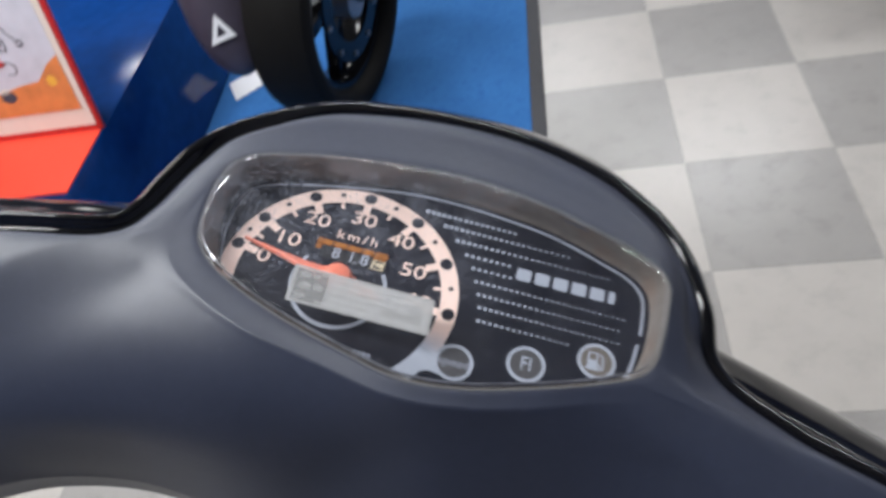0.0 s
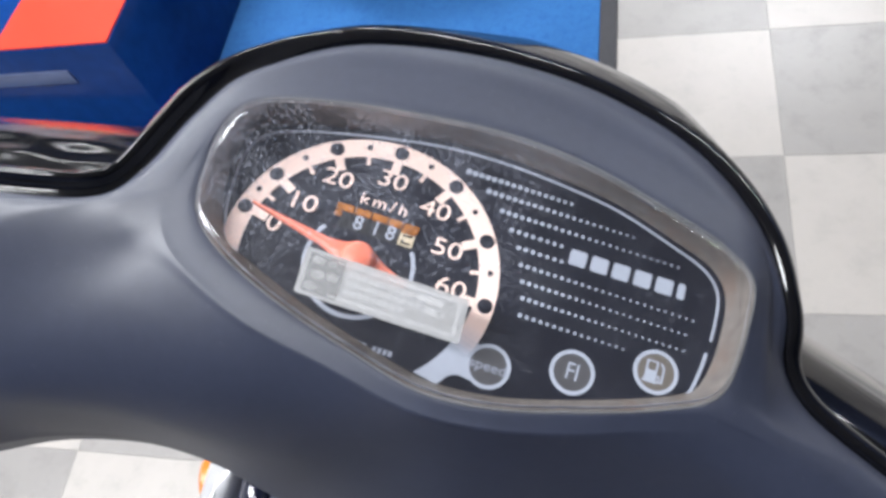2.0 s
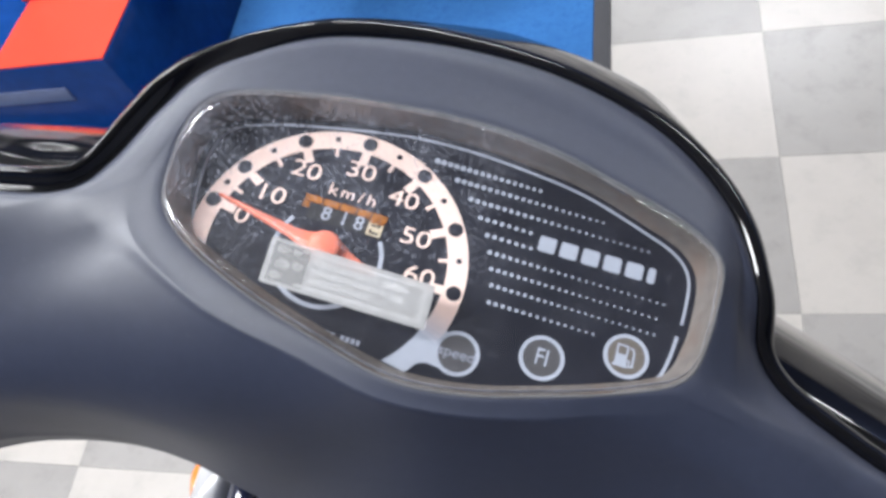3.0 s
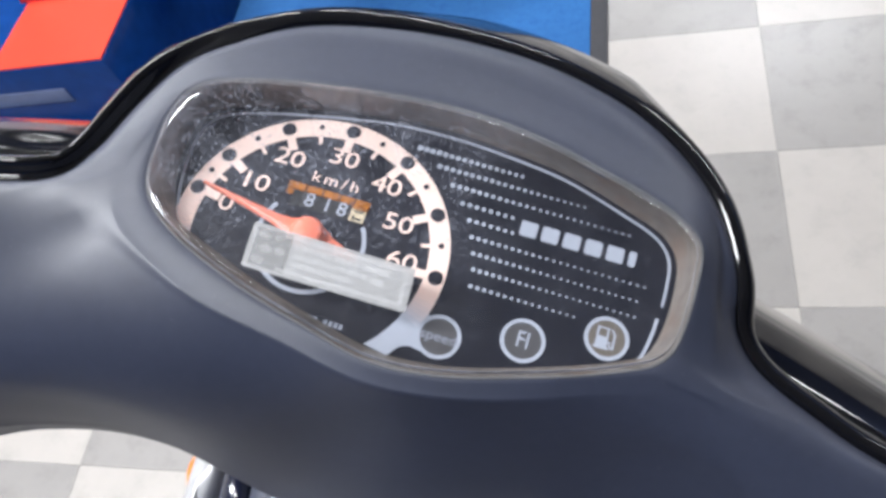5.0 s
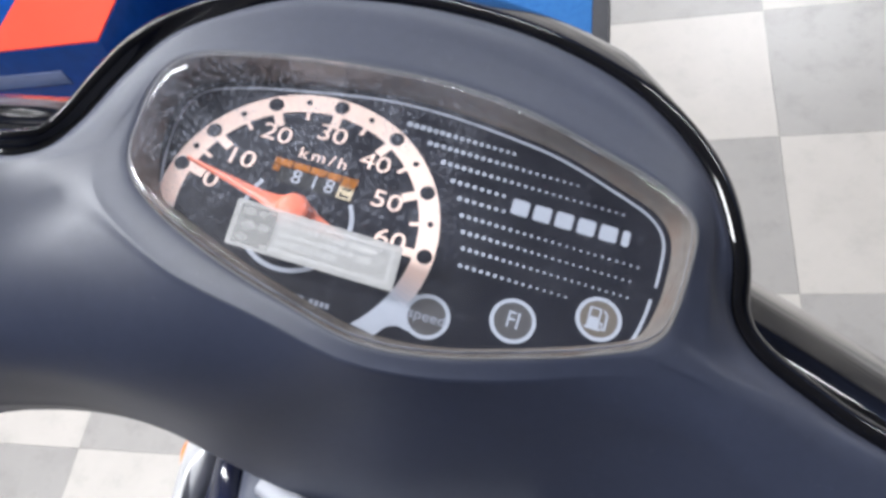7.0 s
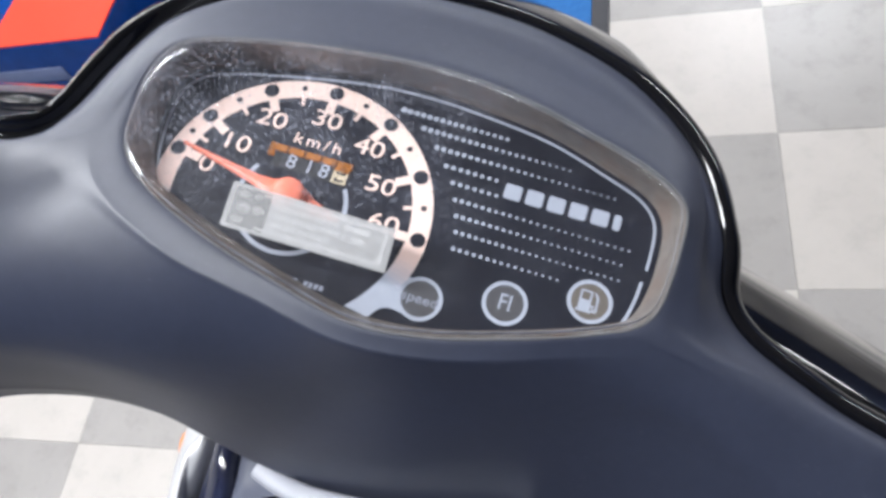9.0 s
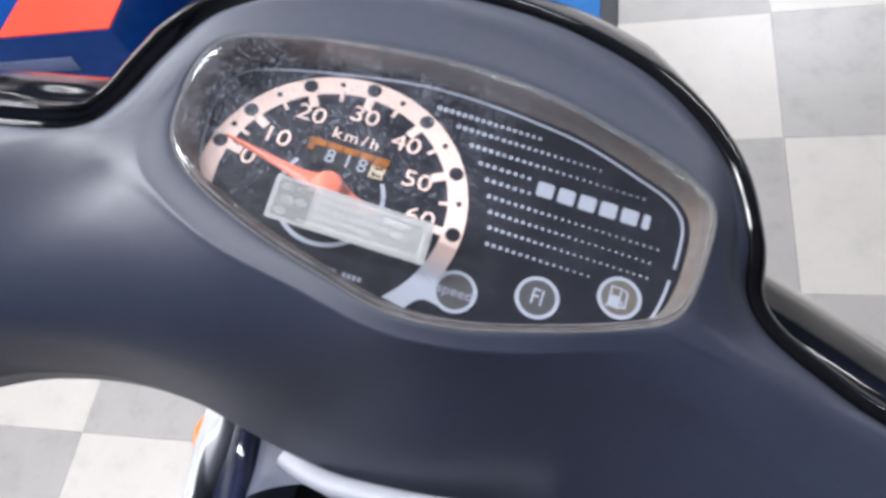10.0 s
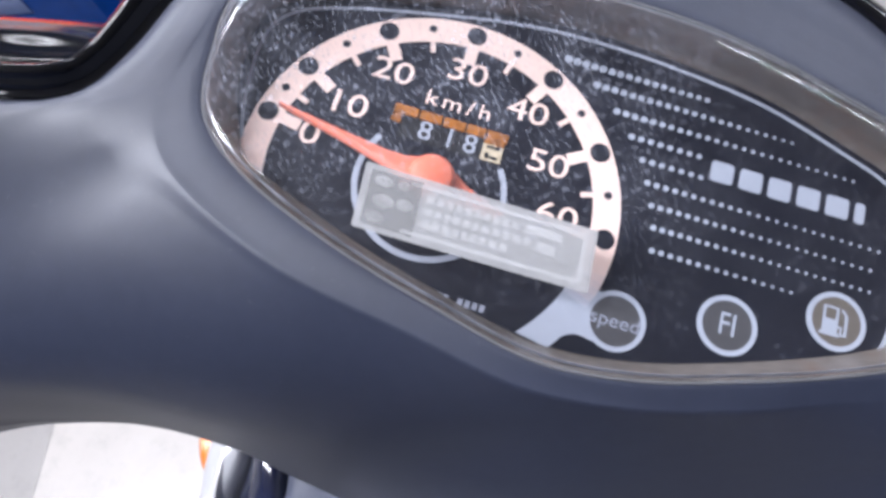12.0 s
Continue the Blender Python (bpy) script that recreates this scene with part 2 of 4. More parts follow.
def spline(points, per=8, closed=True):
    """Centripetal Catmull-Rom through the points (any dimension)."""
    p = [np.array(q, float) for q in points]
    n = len(p)
    out = []
    for i in range(n if closed else n - 1):
        if closed:
            a, b, c, d = p[i - 1], p[i], p[(i + 1) % n], p[(i + 2) % n]
        else:
            a, b, c, d = p[max(i - 1, 0)], p[i], p[i + 1], p[min(i + 2, n - 1)]
        u, v, w = [max(float(np.linalg.norm(y - x)), 1e-9) ** 0.5 for x, y in ((a, b), (b, c), (c, d))]
        one = c - b if i == 0 and not closed else (c - b) + v * ((b - a) / u - (c - a) / (u + v))
        two = c - b if i == n - 2 and not closed else (c - b) + v * ((d - c) / w - (d - b) / (v + w))
        for k in range(per):
            t = k / per
            out.append((2 * t ** 3 - 3 * t * t + 1) * b + (t ** 3 - 2 * t * t + t) * one + (3 * t * t - 2 * t ** 3) * c + (t ** 3 - t * t) * two)
    if not closed:
        out.append(p[-1])
    return out


def resample(loop, count):
    """Evenly spaced points on a closed loop, from its first point."""
    p = np.array(loop)
    q = np.vstack([p, p[:1]])
    far = np.r_[0, np.cumsum(np.linalg.norm(np.diff(q, axis=0), axis=1))]
    s = np.linspace(0, far[-1], count, endpoint=False)
    return [np.array([np.interp(v, far, q[:, k]) for k in range(p.shape[1])]) for v in s]


def loft(bm, rings, closed=True, cap_last=False, cap_first=False):
    rows = [[bm.verts.new(Vector(map(float, p))) for p in ring] for ring in rings]
    n = len(rows[0])
    for a, b in zip(rows, rows[1:]):
        for i in range(n if closed else n - 1):
            j = (i + 1) % n
            bm.faces.new((a[i], a[j], b[j], b[i]))
    if cap_last:
        bm.faces.new(rows[-1])
    if cap_first:
        bm.faces.new(rows[0])
    return rows


def grow(loop, d):
    """A closed plane loop moved outwards by d."""
    p = np.array([q[:2] for q in loop])
    t = np.roll(p, -1, axis=0) - np.roll(p, 1, axis=0)
    t /= np.linalg.norm(t, axis=1)[:, None] + 1e-9
    nrm = np.stack([t[:, 1], -t[:, 0]], 1)
    area = 0.5 * np.sum(p[:, 0] * np.roll(p[:, 1], -1) - np.roll(p[:, 0], -1) * p[:, 1])
    if area < 0:
        nrm = -nrm
    return [q + d * k for q, k in zip(p, nrm)]


def at_w(loop, w):
    return [(q[0], q[1], w) for q in loop]


def ribbon(bm, line, width, w0, w1, closed=False):
    """A flat raised stripe along a plane line."""
    p = np.array([q[:2] for q in line])
    if closed:
        t = np.roll(p, -1, axis=0) - np.roll(p, 1, axis=0)
    else:
        t = np.gradient(p, axis=0)
    t /= np.linalg.norm(t, axis=1)[:, None]
    nr = np.stack([-t[:, 1], t[:, 0]], 1)
    a, b = p + nr * width / 2, p - nr * width / 2
    ring = [at_w(a, w0), at_w(a, w1), at_w(b, w1), at_w(b, w0)]
    rows = loft(bm, ring, closed=closed)
    if not closed:
        for k in (0, -1):
            bm.faces.new([r[k] for r in rows])
    return bm


def disc(bm, u, v, r, w0, w1, seg=24):
    loop = [(u + r * math.cos(2 * math.pi * k / seg), v + r * math.sin(2 * math.pi * k / seg)) for k in range(seg)]
    loft(bm, [at_w(loop, w0), at_w(loop, w1)], cap_last=True)
    return bm


def plate(bm, corners, w0, w1):
    loft(bm, [at_w(corners, w0), at_w(corners, w1)], cap_last=True, cap_first=True)
    return bm


def arc(r, a0, a1, n=48, u=0, v=0):
    return [(u + r * math.cos(radians(a0 + (a1 - a0) * k / n)), v + r * math.sin(radians(a0 + (a1 - a0) * k / n))) for k in range(n + 1)]


def text_bmesh(body, size, stretch=1.0, shear=0.0, bold=0.0, depth=0.15, gap=1.0):
    """Letters of the built-in font as a mesh, centred on the origin."""
    cu = bpy.data.curves.new("letters", "FONT")
    cu.body, cu.size, cu.align_x, cu.align_y = body, size, "CENTER", "CENTER"
    cu.shear, cu.offset, cu.extrude, cu.resolution_u, cu.space_character = shear, bold, depth, 4, gap
    ob = bpy.data.objects.new("letters", cu)
    scene.collection.objects.link(ob)
    me = bpy.data.meshes.new_from_object(ob.evaluated_get(bpy.context.evaluated_depsgraph_get()))
    bm = bmesh.new()
    bm.from_mesh(me)
    bpy.data.objects.remove(ob)
    bpy.data.curves.remove(cu)
    bpy.data.meshes.remove(me)
    for v in bm.verts:
        v.co.x *= stretch
    return bm


def shift(bm, u, v, w=0.0, turn=0.0):
    bmesh.ops.transform(bm, matrix=pose(u, v, w, 0, 0, turn), verts=bm.verts)
    return bm


# the space of the handlebar: millimetres from the dial's centre, x to the dial's right, y to its top, z out of its face
EX = Vector((0.9362008, -0.18021173, -0.30174791))
EY = Vector((0.20612825, 0.97691597, 0.05609225))
EN = Vector((0.28467387, -0.11471238, 0.95173623))
DIAL = Matrix(((EX.x, EY.x, EN.x, -0.35824547), (EX.y, EY.y, EN.y, -1.00434566), (EX.z, EY.z, EN.z, 0.90707512), (0, 0, 0, 1))) @ Matrix.Diagonal((0.001, 0.001, 0.001, 1))

# ------------------------------------------------------------------ room
TILE = 0.303
FLOOR_X, FLOOR_Y = range(-15, 16), range(-8, 15)
X0, X1, Y0, Y1 = FLOOR_X[0] * TILE, (FLOOR_X[-1] + 1) * TILE, FLOOR_Y[0] * TILE, (FLOOR_Y[-1] + 1) * TILE


def slab(name, dims, mat, label, category):
    bm = bmesh.new()
    box(bm, *dims)
    return tagged(part(name, bm, mat, smooth=False), label, category, kind="structure")


floor = slab("floor", (X0 - 0.1, X1 + 0.1, Y0 - 0.1, Y1 + 0.1, -0.12, -0.0025), JOINT, "showroom floor of white and grey checkered vinyl tiles", "floor")
# three walls out of view, added dark and bluish to dim and tint reflections
slab("wall_north", (X0 - 0.2, X1 + 0.2, Y1 + 0.1, Y1 + 0.25, -0.12, CEILING), WALL_DARK, "unseen showroom wall, added dark blue to dim and tint reflections", "wall")
slab("wall_south", (X0 - 0.2, X1 + 0.2, Y0 - 0.25, Y0 - 0.1, -0.12, CEILING), WALL_DARK, "unseen showroom wall, added dark blue to dim and tint reflections", "wall")
slab("wall_east", (X1 + 0.1, X1 + 0.25, Y0 - 0.1, Y1 + 0.1, -0.12, CEILING), WALL_DARK, "unseen showroom wall, added dark blue to dim and tint reflections", "wall")
slab("wall_west", (X0 - 0.25, X0 - 0.1, Y0 - 0.1, Y1 + 0.1, -0.12, CEILING), WALL_PAINT, "plain pale painted showroom wall", "wall")
slab("ceiling", (X0 - 0.25, X1 + 0.25, Y0 - 0.25, Y1 + 0.25, CEILING, CEILING + 0.1), CEIL_PAINT, "plain white boarded showroom ceiling", "ceiling")


def ceiling_light(x, y, turn):
    ob = thing("ceiling_light", (x, y, CEILING), "white enamel fluorescent ceiling light with a glowing diffuser", "ceiling light", "ceiling lights")
    m = Matrix.Translation((x, y, CEILING)) @ pose(0, 0, 0, 0, 0, turn)
    bm = bmesh.new()
    box(bm, -0.16, 0.16, -0.63, 0.63, -0.05, -0.001, 0.006)
    part("housing", bm, LAMP_BODY, ob, m=m)
    for sx in (-0.075, 0.075):
        bm = bmesh.new()
        bmesh.ops.create_cone(bm, cap_ends=True, segments=16, radius1=0.019, radius2=0.019, depth=1.2)
        bmesh.ops.transform(bm, matrix=pose(sx, 0, -0.072, 90, 0, 0), verts=bm.verts)
        part("tube", bm, DIFFUSER, ob, "glowing white fluorescent tube", m=m)
    li = bpy.data.lights.new("ceiling_lamp", "AREA")
    li.shape, li.size, li.size_y, li.energy, li.color = "RECTANGLE", 0.26, 1.2, LAMP_POWER, (0.96, 0.98, 1.0)
    lo = new("ceiling_lamp", li)
    lo.matrix_world = m @ Matrix.Translation((0, 0, -0.1))
    lo.parent = ob
    lo.matrix_parent_inverse = WORLD[ob.name].inverted()


for spot in LAMP_SPOTS:
    ceiling_light(*spot)

# ------------------------------------------------------------------ carpet, display box and what stands on it
mat_thing = thing("carpet_mat", (-0.75, 0.9, 0), "bright blue needle-felt mat with a dark bound edge on the tiles", "mat")
bm = bmesh.new()
box(bm, -1.85, -0.325, -0.42, 2.6, 0.0, 0.009, 0.003)
part("felt", bm, CARPET, mat_thing)
for dims in ((-0.325, -0.290, -0.42, 2.6), (-1.885, -1.85, -0.42, 2.6), (-1.885, -0.29, -0.455, -0.42)):
    bm = bmesh.new()
    box(bm, *dims, 0.0, 0.007, 0.002)
    part("binding", bm, CARPET_EDGE, mat_thing, "dark bound edge")

BOX_X, BOX_Y, BOX_Z = -1.2, -0.235, 0.31
stand = thing("display_box", (-1.55, 0.25, 0.009), "glossy blue display box standing on the blue mat", "display box")
bm = bmesh.new()
box(bm, -1.95, BOX_X, BOX_Y, 0.95, 0.009, BOX_Z, 0.004)
part("body", bm, BOX_BLUE, stand)
bm = bmesh.new()
box(bm, -1.78, -1.335, BOX_Y - 0.003, BOX_Y + 0.001, 0.215, 0.25, 0.0008)
part("label_bar", bm, BAR_BLUE, stand, "plain grey printed bar")

holder = thing("sign_holder", (-1.33, -0.14, BOX_Z), "red sign holder with a framed picture on the blue box", "sign holder")
bm = bmesh.new()
plate(bm, [(-1.203, -0.233), (-1.203, -0.045), (-1.455, -0.045), (-1.462, -0.233)], BOX_Z + 0.0005, BOX_Z + 0.004)
part("base", bm, CARD_RED, holder, "bright red base sheet", smooth=False)
SIGN = Matrix.Translation((-1.334, -0.045, BOX_Z + 0.004)) @ pose(0, 0, 0, 76, 0, 0)
bm = bmesh.new()
box(bm, -0.139, 0.139, 0.0, 0.40, -0.008, 0.0, 0.002)
part("frame", bm, FRAME_RED, holder, "red frame", m=SIGN)
bm = bmesh.new()
box(bm, -0.127, 0.127, 0.012, 0.388, 0.0, 0.0015)
card = part("card", bm, CREAM, holder, "cream bordered card", m=SIGN, smooth=False)
bm = bmesh.new()
box(bm, -0.113, 0.113, 0.05, 0.375, 0.0015, 0.0025)
part("picture", bm, POSTER_SKY, holder, "pale picture with orange ground and small dark shapes", m=SIGN, smooth=False)
bm = bmesh.new()
hill = [(-0.113, 0.05), (0.113, 0.05), (0.113, 0.165), (0.085, 0.150), (0.05, 0.118), (0.0, 0.112), (-0.05, 0.10), (-0.113, 0.085)]
plate(bm, hill, 0.0025, 0.0032)
part("picture_ground", bm, POSTER_ORANGE, holder, "orange printed ground", m=SIGN, smooth=False)
bm = bmesh.new()
disc(bm, 0.078, 0.115, 0.011, 0.0032, 0.0036)
part("picture_spot", bm, POSTER_YELLOW, holder, "yellow printed spot", m=SIGN)
for u, v, a, b, mt in ((-0.032, 0.093, 0.017, 0.013, POSTER_DARK), (-0.036, 0.104, 0.010, 0.007, CREAM), (-0.02, 0.162, 0.015, 0.008, POSTER_RED), (-0.05, 0.20, 0.018, 0.010, POSTER_DARK), (-0.07, 0.14, 0.022, 0.014, POSTER_RED)):
    bm = bmesh.new()
    plate(bm, [(u + a * math.cos(k * 0.3927) * (1 + 0.2 * math.sin(3 * k)), v + b * math.sin(k * 0.3927)) for k in range(16)], 0.0032, 0.0038)
    part("picture_shape", bm, mt, holder, m=SIGN, smooth=False)
for line in ([(0.022, 0.240), (0.030, 0.222), (0.043, 0.203)], [(0.049 + 0.0065 * math.cos(k), 0.197 + 0.006 * math.sin(k)) for k in (2.4, 3.4, 4.4, 5.4, 6.4, 7.4, 8.4)], [(-0.02, 0.184), (-0.006, 0.214), (0.012, 0.213), (0.014, 0.186), (-0.004, 0.190)], [(-0.012, 0.206), (0.004, 0.199), (0.016, 0.204)], [(0.002 + 0.014 * math.cos(k), 0.150 + 0.013 * math.sin(k)) for k in (-2.2, -1.4, -0.6, 0.2, 1.0, 1.8, 2.6)]):
    bm = bmesh.new()
    ribbon(bm, spline(line, 4, closed=False), 0.0024, 0.0032, 0.0037)
    part("picture_line", bm, POSTER_DARK, holder, m=SIGN, smooth=False)

bm = bmesh.new()
plate(bm, [(-1.188, 0.512), (-1.104, 0.578), (-1.064, 0.497), (-1.146, 0.427)], 0.0095, 0.0115)
tagged(part("paper_card", bm, PAPER_WHITE, smooth=False), "blank white paper card lying on the blue mat", "card")


def tyre_bmesh(r, wide, seg=56):
    """A tyre about the local x axis: rounded tread, sidewalls and bead."""
    prof = [(-0.30, 0.74), (-0.46, 0.80), (-0.50, 0.88), (-0.44, 0.95), (-0.28, 0.99), (0, 1.0), (0.28, 0.99), (0.44, 0.95), (0.50, 0.88), (0.46, 0.80), (0.30, 0.74)]
    bm = bmesh.new()
    rings = []
    for k in range(seg):
        a = 2 * math.pi * k / seg
        rings.append([(wide * x, r * q * math.cos(a), r * q * math.sin(a)) for x, q in prof])
    rows = [[bm.verts.new(p) for p in ring] for ring in rings]
    for i in range(seg):
        a, b = rows[i], rows[(i + 1) % seg]
        for j in range(len(prof)):
            jj = (j + 1) % len(prof)
            bm.faces.new((a[j], a[jj], b[jj], b[j]))
    return bm


def rim_bmesh(r, wide, seg=48):
    bm = bmesh.new()
    prof = [(-0.5, 1.0), (-0.46, 0.9), (-0.2, 0.86), (0.2, 0.86), (0.46, 0.9), (0.5, 1.0)]
    rows = []
    for k in range(seg):
        a = 2 * math.pi * k / seg
        rows.append([bm.verts.new((wide * x, r * q * math.cos(a), r * q * math.sin(a))) for x, q in prof])
    for i in range(seg):
        a, b = rows[i], rows[(i + 1) % seg]
        for j in range(len(prof)):
            jj = (j + 1) % len(prof)
            bm.faces.new((a[j], a[jj], b[jj], b[j]))
    return bm


def wheel(parent, m, r, wide, spokes=5):
    wh = part("wheel", tyre_bmesh(r, wide), RUBBER, parent, "black rubber tyre on a dark alloy wheel", m=m)
    part("rim", rim_bmesh(r * 0.78, wide * 0.62), ALLOY, wh, "gloss black alloy rim", m=m)
    bm = bmesh.new()
    bmesh.ops.create_cone(bm, cap_ends=True, segments=24, radius1=r * 0.17, radius2=r * 0.17, depth=wide * 0.9)
    bmesh.ops.transform(bm, matrix=pose(0, 0, 0, 0, 90, 0), verts=bm.verts)
    part("hub", bm, STEEL, wh, "grey metal hub", m=m)
    for k in range(spokes):
        bm = bmesh.new()
        box(bm, -wide * 0.12, wide * 0.12, -r * 0.075, r * 0.075, r * 0.13, r * 0.69, r * 0.02)
        bmesh.ops.transform(bm, matrix=pose(0, 0, 0, 360 * k / spokes + 20, 0, 0), verts=bm.verts)
        part("spoke", bm, ALLOY, wh, m=m)
    return wh


cycle = thing("motorcycle", (-0.86, 0.56, 0.009), "dark motorcycle with black wheels parked on the blue mat", "motorcycle")
WHEEL_M = Matrix.Translation((-0.772, 0.386, 0.009 + 0.295)) @ pose(0, 0, 0, 0, 5, -14)
wheel(cycle, WHEEL_M, 0.295, 0.155)
bm = bmesh.new()
turn_at = [2 * math.pi * k / 40 for k in range(40)]
loft(bm, [[(x, 0.295 * q * math.cos(a), 0.295 * q * math.sin(a)) for a in turn_at] for x, q in ((0.052, 0.36), (0.052, 0.52), (0.057, 0.52), (0.057, 0.36), (0.052, 0.36))])
part("brake_disc", bm, ALLOY, cycle, "dark brake disc", m=WHEEL_M)
for k in range(10):
    bm = bmesh.new()
    disc(bm, 0.295 * 0.47 * math.cos(0.6283 * k), 0.295 * 0.47 * math.sin(0.6283 * k), 0.006, 0.0, 0.006, 10)
    part("disc_bolt", bm, STEEL, cycle, "small steel bolt", m=WHEEL_M @ Matrix(((0, 0, 1, 0.056), (1, 0, 0, 0), (0, 1, 0, 0), (0, 0, 0, 1))))
bm = bmesh.new()
rows = []
for k in range(15):
    a = radians(55 + 5.5 * k)
    row = []
    for j in range(9):
        b = radians(-80 + 20 * j)
        row.append((0.095 * math.sin(b), (0.325 + 0.03 * math.cos(b)) * math.cos(a), (0.325 + 0.03 * math.cos(b)) * math.sin(a)))
    rows.append(row)
loft(bm, rows, closed=False)
bmesh.ops.solidify(bm, geom=bm.faces[:], thickness=0.004)
part("mudguard", bm, PLUM, cycle, "dark plum plastic mudguard", m=WHEEL_M)
bm = bmesh.new()
bmesh.ops.create_uvsphere(bm, u_segments=28, v_segments=18, radius=1)
for v in bm.verts:
    v.co = Vector((v.co.x * 0.055, v.co.y * 0.082 * (1 - 0.08 * v.co.z), v.co.z * 0.19))
COWL_N = Vector((0.30, -0.88, 0.37)).normalized()
COWL_S = Vector((0, 0, 1)).cross(COWL_N).normalized()
COWL_M = Matrix((COWL_N, COWL_S, COWL_N.cross(COWL_S))).transposed().to_4x4()
COWL_M.translation = (-0.970, 0.237, 0.430)
cowl = part("side_cowl", bm, PLUM, cycle, "dark plum side cowl", m=COWL_M)
for sx in (-0.09, 0.09):
    bm = bmesh.new()
    bmesh.ops.create_cone(bm, cap_ends=True, segments=20, radius1=0.022, radius2=0.024, depth=0.75)
    part("fork_leg", bm, ALLOY, cycle, "black fork leg", m=WHEEL_M @ pose(sx, 0.16, 0.33, -26, 0, 0))
TRI = [(-0.0286, -0.0219), (0.0288, -0.0164), (-0.0002, 0.0382)]
TRI_M = COWL_M @ Matrix(((0, 0, 1, 0.0530), (1, 0, 0, -0.0142), (0, 1, 0, -0.0780), (0, 0, 0, 1)))
bm = bmesh.new()
rows = loft(bm, [at_w(TRI, 0), at_w(TRI, 0.0015), at_w([(x * 0.42, y * 0.42) for x, y in TRI], 0.0015), at_w([(x * 0.42, y * 0.42) for x, y in TRI], 0)])
part("white_triangle", bm, PAPER_WHITE, cycle, "white triangle mark", m=TRI_M, smooth=False)

other = thing("parked_scooter", (0.62, 0.62, 0), "scooter tyre standing on the tiles", "scooter")
wheel(other, Matrix.Translation((0.62, 0.66, 0.21)) @ pose(0, 0, 0, 0, 4, 60), 0.21, 0.09)

# ------------------------------------------------------------------ the scooter: handlebar covers
scooter = thing("scooter", (-0.55, -0.95, 0), "small scooter with a grey plastic handlebar cover and an oval meter", "scooter")

# from the meter's edge (A) over the shelf's edge (R) and the flank (M) to the outer edge (O), spoke by spoke
A_RIM = [(-60.5, -2.8), (-63.1, 5.8), (-63.8, 13.3), (-64.7, 24.6), (-61.7, 37.7), (-53.6, 45.1), (-28.2, 52.9), (2.8, 58.4), (37.5, 61.6), (68.3, 59.8), (99.2, 52.9), (128.3, 43.7), (139.1, 34.9), (140.4, 17.1), (137.9, -3.7), (135.0, -9.5), (130.2, -13.8), (123.4, -17.1), (109.6, -22.9), (89.9, -29.7), (63.1, -37.4), (38.2, -39.9), (10.5, -34.5), (-17.0, -27.3), (-42.4, -17.6), (-54.0, -10.4), (-57.7, -6.6)]
R_EDGE = [(-73, -14, 14.4), (-77, -9, 15), (-75.5, -2.5, 15.5), (-71, 12, 16.8), (-68, 36, 17.5), (-59, 52, 17.6), (-33, 66, 17.5), (-1, 74, 17.5), (36, 78, 17.0), (70, 75, 16.5), (104, 67, 16.0), (134, 53, 15.5), (146, 40, 12.5), (149, 16, 12), (154, -8, 9), (160, -14, 9), (158, -17, 9), (150, -18, 9), (116, -27.5, 9.3), (93, -36.2, 9.3), (64.5, -44.2, 9.3), (37, -47, 9.3), (5, -42.3, 10.6), (-26, -37.6, 12.4), (-46.5, -30.6, 13.3), (-61, -23.4, 14.0), (-68.5, -18, 14.2)]
M_FLANK = [(-148, -56, 2.0), (-160, -46, 12.6), (-90, -8.8, 14.6), (-81.5, 5, 15.6), (-74.5, 32.5, 16.2), (-64, 54, 16.8), (-35, 74, 17.0), (-2, 84, 16.5), (36, 89, 16.0), (72, 85, 15.5), (108, 76, 15.0), (137, 58, 13.5), (149, 41, 9.5), (154, 14, 7), (164, -5, 4), (190, -15, 2), (205, -27, -1), (200, -42, -12), (156, -38, -16), (112, -49, -24), (66, -57, -25), (27.6, -63.5, -37.0), (-9.9, -70.4, -34.5), (-41.2, -73.0, -27.5), (-75.1, -74.5, -24.5), (-107.4, -80.6, -26.5), (-146.4, -92.2, -27.2)]
O_EDGE = [(-190, -82, -20), (-162, -34, 10.5), (-96.5, -9.2, 11.0), (-88.8, 5.5, 7.5), (-81, 29, 8.5), (-69.5, 54, 11), (-37, 80, 14.5), (-4, 92.5, 13.5), (36, 98.5, 12.5), (75, 96, 12), (113, 84.2, 10.5), (142.5, 61, 8.5), (156.5, 34.2, 6), (162.5, 14, -1), (172.5, 2.5, -3), (205, -12, -5), (262, -33, -8), (275, -75, -40), (215, -84, -85), (130, -83, -112), (60, -91.2, -116), (8, -90.2, -111), (-20, -86.6, -102), (-46, -82.6, -92), (-78, -84.0, -85), (-112, -94, -79), (-175, -124, -74)]
PER = 8


def rim_height(v):
    """The window leans: its upper edge stands farther out of the dial."""
    return 12 + 8 * min(max((v + 40) / 105, 0), 1)


sa = spline([(x, y, rim_height(y)) for x, y in A_RIM], PER)
sr, sm, so = spline(R_EDGE, PER), spline(M_FLANK, PER), spline(O_EDGE, PER)
rings = [[] for _ in range(28)]
# the shelf's edge is a sharp beaded ridge below the meter's corner and runs out softly round the rest
spoke = np.arange(27 * PER) / PER
soft_edge = np.interp(spoke, [0, 1, 3, 12.5, 14.5, 16, 18, 21, 23, 25, 26, 27], [0.2, 0.3, 0.35, 0.30, 0.12, 0.08, 0.05, 0.05, 0.035, 0.04, 0.10, 0.2])
